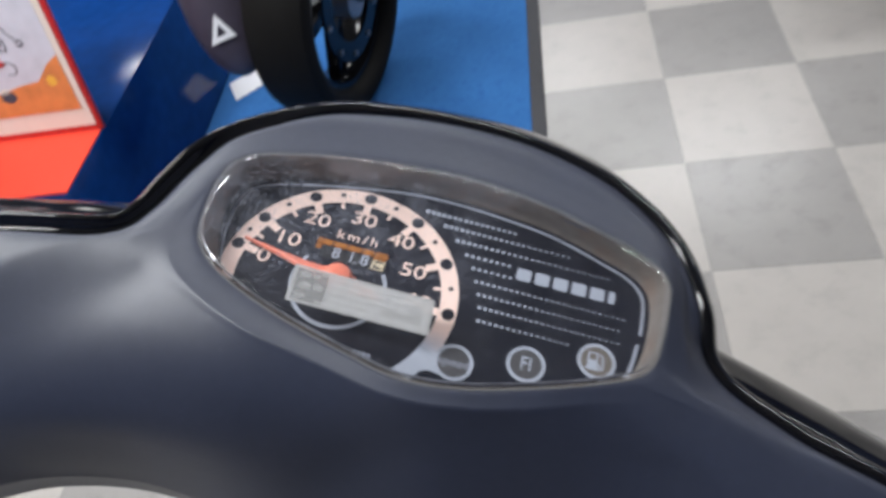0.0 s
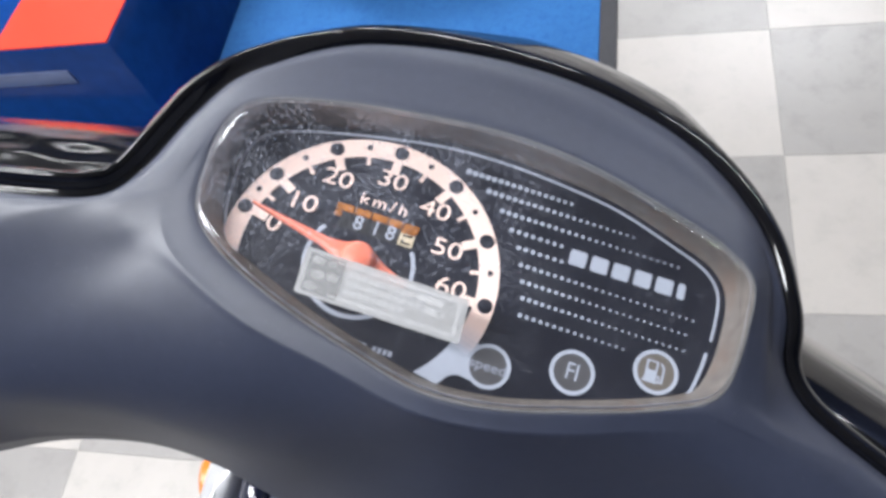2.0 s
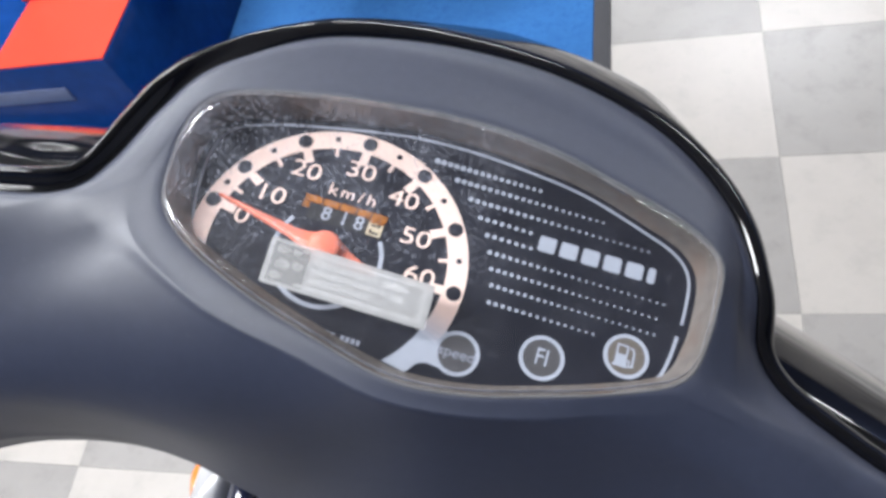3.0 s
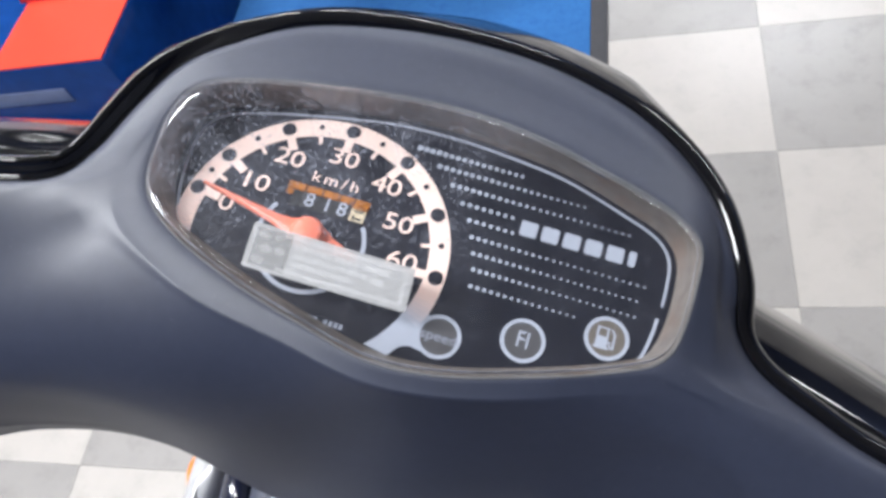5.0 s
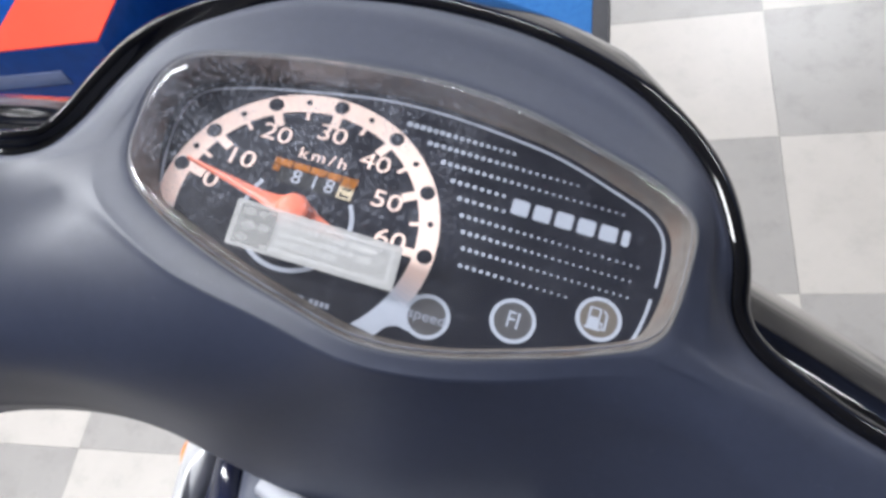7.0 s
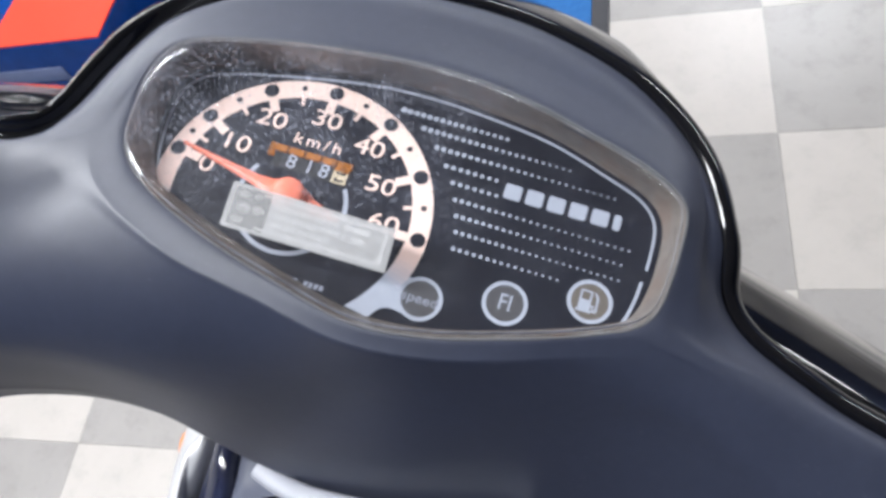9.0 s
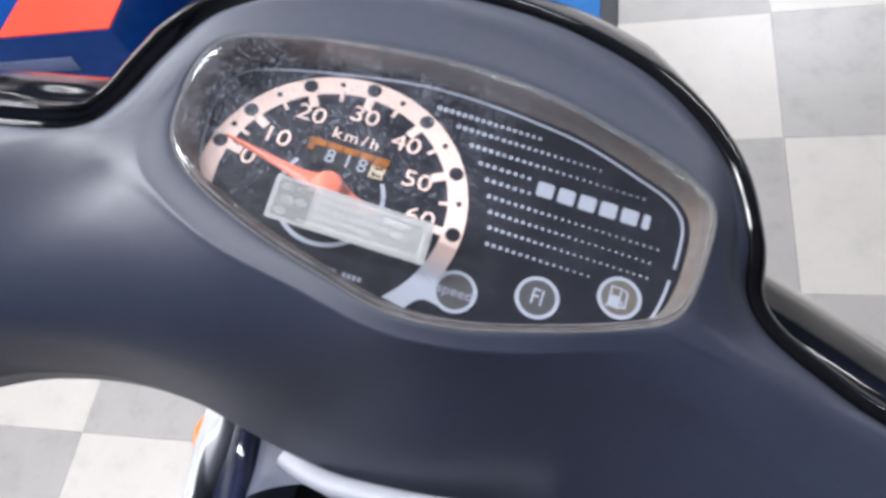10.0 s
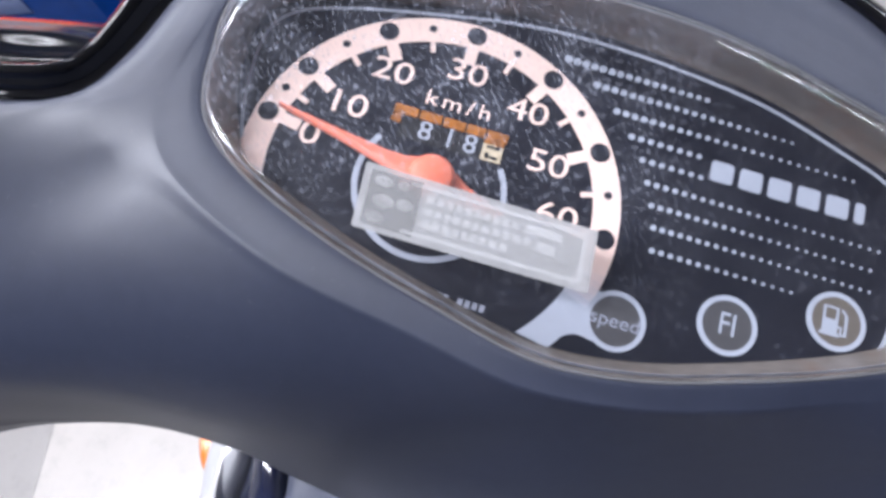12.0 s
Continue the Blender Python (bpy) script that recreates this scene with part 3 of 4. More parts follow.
belly = np.interp(spoke, [0, 1, 2, 3, 5, 6, 16, 17, 27], [0.04, 0.08, 0.14, 0.2, 0.2, 0.06, 0.06, 0.04, 0.04])
full = np.interp(spoke, [0, 1, 2, 20.5, 22, 23, 25, 26, 27], [0.0, 0.0, 0.0, 0.0, 0.08, 0.12, 0.07, 0.02, 0.0])
ridge = np.interp(spoke, [0, 20.5, 22, 23, 25, 26, 27], [0.0, 0.0, 0.08, 0.26, 0.42, 0.15, 0.0])
soft_edge, belly, full, ridge = [np.convolve(np.concatenate([q[-PER:], q, q[:PER]]), np.hanning(2 * PER + 3)[1:-1] / (PER + 1), "valid") for q in (soft_edge, belly, full, ridge)]
for a, r, mm, o in zip(sa, sr, sm, so):
    lip = a + (r - a) / (np.linalg.norm(r - a) + 1e-6) * 1.2
    crisp, bead = soft_edge[len(rings[0])], ridge[len(rings[0])]
    before, after = r + (a - r) * crisp, r + (mm - r) * min(crisp, 8.0 / np.linalg.norm(mm - r))
    r = r + np.array([0, 0, bead])
    before = before + np.array([0, 0, 0.1 * bead])
    tail = o + (mm - o) / (np.linalg.norm(mm - o) + 1e-6) * 3.0 + np.array([0, 0, -6.0])
    half = r + (mm - r) * 0.5 + np.array([0, 0, full[len(rings[0])] * np.linalg.norm(mm - r)])
    keys = [a + np.array([0, 0, -5.0]), a + np.array([0, 0, -0.6]), lip, a + (r - a) * 0.42, before + (a - r) * 0.07, before, after, after + (half - after) * 0.09, half, mm, mm + (o - mm) * 0.5 + np.array([0, 0, belly[len(rings[0])] * np.linalg.norm(o - mm)]), o + (mm - o) * 0.06, o, tail]
    line = spline(keys, 2, closed=False)
    for k, q in enumerate(line[:27] + [tail + np.array([0, 0, -14.0])]):
        rings[k].append(q)
# the left arm's flank is one calm surface: even out what the guide lines leave between ridge and edge
skin = np.array(rings)
calm = np.array([np.interp(spoke, [0, at, at + 0.8, 22.5, 24.5, 27], [1, 1, 0, 0, 1, 1]) * 0.5 for at in (1.2, 1.2, 1.1, 1.0, 0.9, 0.6, 0.5)])[:, :, None]
for _ in range(70):
    near = (np.roll(skin, 1, 1) + np.roll(skin, -1, 1))[15:22]
    skin[15:22] += (near / 2 - skin[15:22]) * calm
rings = [list(q) for q in skin]
bm = bmesh.new()
loft(bm, rings)
part("handlebar_cover", bm, GREY_PLASTIC, scooter, "grey matt plastic handlebar cover", m=DIAL, angle=75)

# glossy black front cover: a rounded lip along the grey cover's upper edge that rolls over to the front
edge = so[PER * 1 - 2:PER * 16 + 1]
pe = np.array(edge)
tg = np.gradient(pe[:, :2], axis=0)
tg /= np.linalg.norm(tg, axis=1)[:, None]
nrm = np.stack([-tg[:, 1], tg[:, 0]], 1)
crest = [(-3.0, -7), (0.3, -5), (0.8, -2.4), (2.4, -4.0), (5.5, -4.6), (8.6, -3.2), (10.2, 0.2), (12.2, 2.8), (14.4, 3.4), (16.6, 2.8), (18.2, 1.0), (18.8, -2), (19.4, -12), (20.5, -42), (21.5, -80)]
roll = [(-3.0, -7), (0.3, -5), (0.8, -0.2), (1.8, 0.9), (3.4, 1.5), (5.4, 1.6), (7.6, 1.1), (9.6, 0.0), (11.4, -1.8), (12.9, -4.2), (14.2, -7.5), (15.6, -12), (17.0, -19), (19.5, -42), (20.5, -80)]
bm = bmesh.new()
where = np.arange(len(pe)) / PER + 1
broad = np.interp(where, [1, 3, 5, 7, 10, 12, 13, 16], [0.60, 0.56, 0.76, 1.0, 0.9, 0.62, 0.66, 0.72])
turn = np.interp(where, [1, 4.6, 6.2, 16], [0, 0, 1, 1])
# over the middle the lip runs out into the long slope of the front fairing
fairing = [(-3.0, -7), (0.3, -5), (0.8, -0.2), (1.8, 0.9), (3.2, 1.3), (5.0, 1.0), (7.0, 0.0), (9.4, -1.7), (12.4, -4.0), (16.5, -7.4), (21.5, -11.8), (27.5, -17.6), (34, -24.6), (41, -34), (48, -80)]
slope = np.interp(where, [6.4, 8.2, 9.8, 10.8], [0, 1, 1, 0])
loft(bm, [[(p[0] + k[0] * b * (c[0] + (r[0] - c[0]) * f), p[1] + k[1] * b * (c[0] + (r[0] - c[0]) * f), p[2] + b * (c[1] + (r[1] - c[1]) * f)) for p, k, b, f, r in zip(pe, nrm, broad, turn, [(q[0] + (g[0] - q[0]) * e, q[1] + (g[1] - q[1]) * e) for e in slope])] for c, q, g in zip(crest, roll, fairing)], closed=False)
front = part("front_cover", bm, BLACK_GLOSS, scooter, "gloss black front cover lip", m=DIAL, angle=80)


def tube(name, line, radii, mat, label, seg=28, squash=1.0):
    """A rounded bar along a line in the handlebar's space."""
    pts = spline(line, 6, closed=False)
    rad = spline([(q,) for q in radii], 6, closed=False)
    bm = bmesh.new()
    rings = []
    for i, p in enumerate(pts):
        d = Vector(pts[min(i + 1, len(pts) - 1)] - pts[max(i - 1, 0)]).normalized()
        a = Vector((0, 0, 1)).cross(d).normalized()
        b = d.cross(a)
        rings.append([Vector(p) + (a * math.cos(t) + b * math.sin(t) * squash) * float(rad[i][0]) for t in [2 * math.pi * k / seg for k in range(seg)]])
    loft(bm, rings, cap_last=True, cap_first=True)
    return part(name, bm, mat, scooter, label, m=DIAL, angle=60)


# the left arm's front cover, uneven gloss black, with the lever's mount on it
ARM_SECTION = spline([(-4, -12), (0, -4), (4, -4.6), (11, -8), (19, -13.5), (27, -20.5), (34, -28.5), (41, -38), (49, -50), (58, -64), (67, -80), (74, -100)], 3, closed=False)
bm = bmesh.new()
rows = []
for p in spline([(-60, 22), (-85, 14), (-113.5, 4.5), (-154, -6.5), (-195, -18), (-240, -31)], 12, closed=False):
    row = []
    for q in spline(ARM_SECTION, 2, closed=False):
        swell = 0.7 * math.sin(0.06 * p[0] + 0.42 * q[0]) + 0.5 * math.sin(0.14 * p[0] - 0.23 * q[0])
        swell *= min(max((q[0] - 3) / 8, 0), 1) * min(max((34 - q[0]) / 8, 0), 1)
        row.append((p[0] - 0.35 * q[0], p[1] + 0.937 * q[0], -8 + q[1] + swell))
    rows.append(row)
loft(bm, rows, closed=False)
part("left_front_arm", bm, ARM_BLACK, scooter, "uneven gloss black front cover of the left arm", m=DIAL, angle=60)
tube("brake_lever", [(-104, 4, -16), (-114, 1, -10), (-126, -7, -6), (-146, -15, -6), (-185, -27, -8)], [2.0, 3.0, 3.5, 3.5, 3.5], BLACK_GLOSS, "black brake lever", seg=16)
# the right arm's front cover: from under the lip it rounds over into a long slope away from the rider
stations = spline([(136, 21), (165, 11), (205, -1), (245, -14), (285, -28), (325, -43)], 4, closed=False)
bm = bmesh.new()
loft(bm, [[(p[0] + 0.39 * q[0], p[1] + 0.921 * q[0], -8 + q[1]) for q in ARM_SECTION] for p in stations], closed=False)
part("right_front_arm", bm, BLACK_GLOSS, scooter, "gloss black front cover of the right arm", m=DIAL, angle=60)

# ------------------------------------------------------------------ the meter
FACE = [(-50, -7.2), (-56, 3), (-60, 14), (-61.5, 28), (-60, 38), (-54, 44), (-42, 49), (-19, 55), (15, 61.5), (39, 62.8), (64, 61), (89, 57.5), (114, 49.5), (127, 44.5), (133.5, 39), (136.5, 32), (137, 21), (135.5, 6), (131.5, -5), (124, -9.8), (97, -20.6), (63, -30.8), (40, -33), (28, -31.5), (9.5, -27.2), (-13, -21.2), (-40, -11.6)]
face_loop = spline(FACE, 6)
bm = bmesh.new()
loft(bm, [at_w(face_loop, -3), at_w(face_loop, 0)], cap_last=True)
speedo = part("speedometer", bm, FACE_BLACK, scooter, "black dial with warm white scale, orange needle and small warning lamps", m=DIAL, smooth=False)


def mark(name, bm, mat, label="", smooth=False):
    return part(name, bm, mat, speedo, label, m=DIAL, smooth=smooth)


N = 160
lo, hi = resample([q[:2] for q in sa], N), resample([q[:2] for q in face_loop], N)
k0 = int(np.argmin([np.linalg.norm(np.array(q) - lo[0]) for q in hi]))
hi = hi[k0:] + hi[:k0]
inner = grow(lo, -0.4)


def on_rim(loop, dw):
    return [(q[0], q[1], rim_height(q[1]) + dw) for q in loop]


bm = bmesh.new()
walls = [at_w(hi, -0.2), at_w(grow(hi, 0.3), 0.4)]
for f in (0.35, 0.7, 0.9):
    walls.append([(a[0] + (b[0] - a[0]) * f ** 0.7, a[1] + (b[1] - a[1]) * f ** 0.7, rim_height(b[1]) * f) for a, b in zip(hi, inner)])
loft(bm, walls + [on_rim(inner, -0.6)])
mark("housing_wall", bm, HOUSING, "grey brown inner wall of the meter", smooth=True)
bm = bmesh.new()
loft(bm, [on_rim(grow(lo, 0.6), -3), on_rim(grow(lo, 0.6), -0.4), on_rim(grow(lo, 0.3), 0.0), on_rim(grow(lo, -0.2), 0.0), on_rim(grow(lo, -0.4), -0.5), on_rim(grow(lo, -0.4), -1.5)])
mark("window_rim", bm, LENS_RIM, "clear plastic rim with bright edges", smooth=True)
bm = bmesh.new()
cen = np.array([36.0, 14.0])
DOME_HIGH = 4.0
inward = [a - b for a, b in zip(grow(lo, -1), lo)]
# the window's shoulder is broad along its upper edge and narrow below
broad_at = [float(np.interp(q[1], [-4, 14, 48], [2.4, 3.6, 14.0])) for q in lo]


def inset(share):
    """The window's outline moved inwards over its shoulder; past five millimetres it shrinks towards the middle."""
    out = []
    for q, k, b in zip(lo, inward, broad_at):
        d = 0.4 + b * share
        p = q + k * min(d, 5.0)
        out.append(cen + (p - cen) * (1 - max(d - 5.0, 0) / 55))
    return out


def dome(share):
    """Height of the window over its rim's plane across its shoulder."""
    return -0.2 + DOME_HIGH * math.sqrt(1 - (1 - min(max(share, 0), 1)) ** 2)


shoulder = [on_rim(grow(lo, -0.35), -1.0)] + [on_rim(inset(1 - math.cos(radians(q))), -0.2 + DOME_HIGH * math.sin(radians(q))) for q in (0, 10, 20, 29, 37, 44, 51, 57, 63, 69, 75, 81, 87)]
top = inset(1.01)
loft(bm, shoulder + [on_rim([cen + (q - cen) * k for q in top], DOME_HIGH - 0.2 + 0.8 * (1 - k ** 2.5)) for k in (1.0, 0.97, 0.9, 0.75, 0.55, 0.35, 0.15, 0.03)], cap_last=True)
window = mark("window", bm, LENS, "clear scratched plastic window", smooth=True)
window.visible_shadow = False


def bead_line(away, lift):
    """A line on the window's shoulder, its distance to the outline shrinking along the lower edge."""
    out = []
    for q, k, b in zip(lo, inward, broad_at):
        d = 0.4 + away + float(np.interp(q[1], [-25, 20], [0.5, 1.9]))
        p = q + k * d
        out.append((p[0], p[1], rim_height(p[1]) + dome((d - 0.4) / b) + lift))
    return out


bm = bmesh.new()
loft(bm, [bead_line(d, h) for d, h in ((0.0, -0.15), (0.12, 0.16), (0.3, 0.28), (0.5, 0.16), (0.62, -0.15))])
mark("window_bead", bm, BEAD, "fine bright moulded bead round the window's shoulder", smooth=True)

# scale ring, broad and warm, fading to white at its ends
PR = 0.25
ring_line = arc(49.6, 189, -9, 96)
bm = bmesh.new()
ribbon(bm, ring_line, 7.9, 0.05, PR)
mark("scale_ring", bm, PRINT_WARM, "warm white scale ring")
bm = bmesh.new()
ribbon(bm, arc(49.6, -22.2, -58, 30), 7.9, 0.05, PR)
bmesh.ops.bisect_plane(bm, geom=bm.verts[:] + bm.edges[:] + bm.faces[:], plane_co=(28, -31.2, 0), plane_no=(-0.16, -0.987, 0), clear_outer=True)
mark("scale_ring_end", bm, PRINT_WHITE, "white end of the scale ring")
bm = bmesh.new()
ribbon(bm, arc(49.6, 197, 195, 8), 7.9, 0.05, PR)
mark("scale_ring_start", bm, PRINT_WHITE, "white start of the scale ring")
FADES = 6
for k in range(FADES):
    f = (k + 0.5) / FADES
    tone = material("fading_print", tuple(a + (b - a) * f for a, b in zip((0.92, 0.70, 0.62), (0.41, 0.45, 0.54))), 0.5, var=0.05, scale=200)
    for start, step in ((189.0, 1.0), (-9.0, -2.2)):
        bm = bmesh.new()
        ribbon(bm, arc(49.6, start + step * k, start + step * (k + 1), 4), 7.9, 0.05, PR)
        mark("scale_ring_fade", bm, tone, "pale fading piece of the scale ring")
bm = bmesh.new()
plate(bm, [(48.5, -14), (52.8, -14.6), (56.5, -13.4), (57, -21), (54.5, -28.2), (52.3, -28.3), (50.2, -27.9), (48.2, -27.8), (46.4, -28.4), (44.5, -29.6), (40, -26)], 0.05, PR - 0.02)
mark("ring_bridge", bm, PRINT_WHITE, "white print joining the ring and lamp")
ANGLES = [170.5] + [150 - 30 * k for k in range(6)]
for a in ANGLES:
    bm = bmesh.new()
    disc(bm, 50 * math.cos(radians(a)), 50 * math.sin(radians(a)), 2.9, PR, PR + 0.12)
    mark("scale_dot", bm, FACE_BLACK, "black scale dot")
    bm = bmesh.new()
    plate(bm, [(40.2, -1.75), (46.2, -1.75), (46.2, 1.75), (40.2, 1.75)], 0.05, PR - 0.02)
    shift(bm, 0, 0, 0, a)
    mark("tick", bm, PRINT_WARM)
HALF = [160.5] + [135 - 30 * k for k in range(5)]
for a in HALF:
    bm = bmesh.new()
    disc(bm, 50 * math.cos(radians(a)), 50 * math.sin(radians(a)), 1.15, PR, PR + 0.12, 14)
    mark("small_scale_dot", bm, FACE_BLACK)
    bm = bmesh.new()
    plate(bm, [(42.2, -0.75), (46.2, -0.75), (46.2, 0.75), (42.2, 0.75)], 0.05, PR - 0.02)
    shift(bm, 0, 0, 0, a)
    mark("small_tick", bm, PRINT_WARM)
for word, u, v in (("0", -36.3, 5.2), ("10", -29.3, 17.0), ("20", -19.9, 31.1), ("30", 0.6, 37.3), ("40", 20.5, 30.8), ("50", 29.8, 16.8), ("60", 35.8, 2.3)):
    mark("numeral", shift(text_bmesh(word, 10.0, 1.27, bold=0.0, gap=0.98), u, v, PR - 0.1), PRINT_WARM)
mark("unit_lettering", shift(text_bmesh("km/h", 6.6, 1.2, bold=0.01, gap=1.3), 0.9, 26.4, PR - 0.1), PRINT_WARM)

# inner ring, broken by the odometer
bm = bmesh.new()
ribbon(bm, arc(20.6, 33, -212, 80), 1.7, 0.05, PR)
mark("inner_ring", bm, PRINT_WHITE, "white inner ring")

# odometer in an amber edged window
bm = bmesh.new()
for a, b in ((-16.2, -9.2), (-8.7, -2.2), (-1.7, 4.6), (5.1, 10.6), (11.1, 17.2)):
    box(bm, a, b, 18.9, 21.8, 0.05, 0.7, 0.22, 2)
box(bm, -16.2, -13.4, 16.2, 18.9, 0.05, 0.4, 0.15, 1)
mark("odometer_edge", bm, ODO_AMBER, "amber edge of the odometer")
bm = bmesh.new()
box(bm, -13.4, 17.0, 12.2, 19.1, 0.02, 0.12)
mark("odometer", bm, ODO_DRUM, "odometer drums")
for word, u in (("8", -6.0), ("1", 1.2), ("8", 7.2)):
    mark("odometer_digit", shift(text_bmesh(word, 8.2, 1.0, bold=0.04), u, 15.8, 0.1), PRINT_WHITE)
bm = bmesh.new()
box(bm, 10.8, 16.6, 12.6, 19.0, 0.12, 0.35)
drum = mark("odometer_last_drum", bm, ODO_CREAM, "cream last drum")
bm = bmesh.new()
for a, b, c, d in ((11.9, 15.6, 13.3, 14.2), (11.9, 12.8, 13.3, 15.0), (11.9, 15.6, 16.4, 17.2), (14.7, 15.6, 16.4, 18.6)):
    plate(bm, [(a, c), (b, c), (b, d), (a, d)], 0.35, 0.42 + 0.01 * (a > 12))
mark("odometer_bar", bm, ODO_DRUM, "dark half-turned digit")
bm = bmesh.new()
box(bm, 10.8, 16.6, 17.6, 19.0, 0.35, 0.6, 0.1, 1)
mark("odometer_lit_edge", bm, ODO_AMBER, "amber upper edge of the last drum")

# needle
bm = bmesh.new()
A0 = 168.6
half = [(-46.5, 0.55), (-40, 0.9), (-25, 1.6), (-14, 2.3), (-9, 3.3), (-5, 5.2), (0, 6.2), (5, 5.2), (9, 3.4), (14, 2.4), (21, 1.6)]
low = half + [(x, -y) for x, y in reversed(half)]
loft(bm, [at_w(low, 4.4), at_w(low, 5.2), at_w([(x, y * 0.45) for x, y in low], 6.0)], cap_last=True, cap_first=True)
shift(bm, 0, 0, 0, A0 - 180)
mark("needle", bm, NEEDLE, "orange red needle", smooth=True)
bm = bmesh.new()
hub_loop = arc(1.0, 0, 360 - 360 / 40, 39)
loft(bm, [at_w([(x * r, y * r) for x, y in hub_loop], w) for r, w in ((6.3, 4.2), (6.3, 8.4), (5.9, 9.4), (4.8, 10.0), (0.4, 10.3))], cap_last=True)
mark("needle_hub", bm, NEEDLE, "round orange red needle hub", smooth=True)

# warning lamps
for u, v, mt, name in ((57.7, -21.3, LAMP_GREY, "speed_lamp"), (87.3, -13.5, LAMP_GREY, "engine_lamp"), (116.5, -3.5, LAMP_BROWN, "fuel_lamp")):
    bm = bmesh.new()
    disc(bm, u, v, 7.4, 0.0, PR + 0.04, 40)
    mark(name, bm, mt, "grey warning lamp window" if mt is LAMP_GREY else "brownish fuel lamp window")
    bm = bmesh.new()
    ribbon(bm, arc(7.6, 0, 360 - 8, 44, u, v), 1.45, 0.0, PR + 0.1, closed=True)
    mark("lamp_ring", bm, PRINT_WHITE, "white ring")
mark("lamp_lettering", shift(text_bmesh("speed", 5.4, 1.1, bold=0.03), 57.7, -21.5, PR - 0.02), PRINT_GREY)
mark("lamp_lettering", shift(text_bmesh("FI", 9.0, 0.82, bold=0.02), 87.3, -13.5, PR - 0.02), PRINT_WHITE)
bm = bmesh.new()
fu, fv = 115.6, -3.7
for pts in ([(-3.6, -4.2), (2.0, -4.2), (2.0, -3.3), (-3.6, -3.3)], [(-3.0, -3.3), (1.4, -3.3), (1.4, 0.6), (-3.0, 0.6)], [(-3.0, 0.6), (-2.3, 0.6), (-2.3, 4.2), (-3.0, 4.2)], [(0.7, 0.6), (1.4, 0.6), (1.4, 4.2), (0.7, 4.2)], [(-2.3, 3.6), (0.7, 3.6), (0.7, 4.2), (-2.3, 4.2)], [(3.2, -3.6), (4.0, -3.6), (4.0, 2.2), (3.2, 2.2)], [(2.0, 3.6), (3.2, 2.2), (4.0, 2.2), (2.5, 4.2)], [(1.4, -1.6), (2.5, -1.6), (2.5, -1.0), (1.4, -1.0)], [(2.0, -3.6), (2.6, -3.6), (2.6, -1.0), (2.0, -1.0)], [(2.6, -3.6), (3.2, -3.6), (3.2, -3.0), (2.6, -3.0)]):
    plate(bm, [(fu + x, fv + y) for x, y in pts], 0.05, PR + 0.12)
mark("fuel_pump_sign", bm, PRINT_WHITE, "white fuel pump sign")

# rows of dots that grow smaller to the right
for u0, u1, v, n in ((27.8, 70.4, 51.6, 17), (37.8, 97.2, 45.9, 23), (45.2, 116.5, 39.4, 27), (51.0, 71.2, 32.9, 8), (55.5, 72.8, 26.7, 7), (58.3, 126.1, 20.2, 26), (60.7, 124.3, 13.9, 25), (62.5, 124.7, 7.6, 25), (63.4, 103.2, 0.9, 16)):
    bm = bmesh.new()
    for k in range(n):
        u = u0 + (u1 - u0) * k / (n - 1)
        disc(bm, u, v, max(0.45, 1.25 - 0.0115 * (u - 30)), 0.02, PR, 12)
    mark("dot_row", bm, PRINT_WHITE, "row of white dots")
# maker's mark as six plain blocks with rounded corners
for k in range(6):
    u0, wd = 75.2 + 8.55 * k, 6.7 if k < 5 else 2.9
    bm = bmesh.new()
    plate(bm, [(x + 0.9 * math.cos(radians(a)), y + 0.9 * math.sin(radians(a))) for x, y, b in ((wd - 0.9, 2.3, 0), (0.9, 2.3, 90), (0.9, -2.3, 180), (wd - 0.9, -2.3, 270)) for a in (b, b + 45, b + 90)], 0.02, PR)
    shift(bm, u0, 30.0)
    mark("mark_block", bm, PRINT_WHITE, "white block of the maker's mark")
bm = bmesh.new()
for k in range(8):
    if k != 3:
        plate(bm, [(8 + 2.0 * k, -29.5), (9.4 + 2.0 * k, -29.5), (9.4 + 2.0 * k, -27.5), (8 + 2.0 * k, -27.5)], 0.02, 0.1)
mark("part_code_bars", bm, PRINT_GREY)
# white border line with a gap at the right
BORDER = [(-51.6, -6), (-55.7, 5.5), (-58, 18.2), (-58.6, 27.6), (-57.1, 35.1), (-52.3, 41), (-41, 46.1), (-18.8, 52.1), (15.4, 58.8), (39.3, 59.9), (63.6, 58.4), (88, 55), (113, 47.1), (125.4, 42.2), (130.8, 37.7), (133.5, 32.3), (134.1, 21.6), (133.8, 14.5)]
bm = bmesh.new()
ribbon(bm, spline(BORDER, 6, closed=False), 1.0, 0.02, PR)
mark("border_line", bm, PRINT_WHITE, "thin white border line")
bm = bmesh.new()
ribbon(bm, spline([(133.0, 9.5), (132.0, 2), (129.6, -7), (127.2, -10.0)], 6, closed=False), 1.2, 0.02, PR)
mark("border_line", bm, PRINT_WHITE)

# the film label stuck on the window
LAB = [(-15.8, -5.4), (44.2, -5.6), (45.2, -21.6), (-14.6, -22.2)]
ROUND_LAB = [tuple(np.array(b) + (np.array(n) - np.array(b)) * f / np.linalg.norm(np.array(n) - np.array(b))) for a, b, c in zip(LAB[-1:] + LAB[:-1], LAB, LAB[1:] + LAB[:1]) for n, f in ((a, 1.6), (a, 0.5), (c, 0.5), (c, 1.6))]


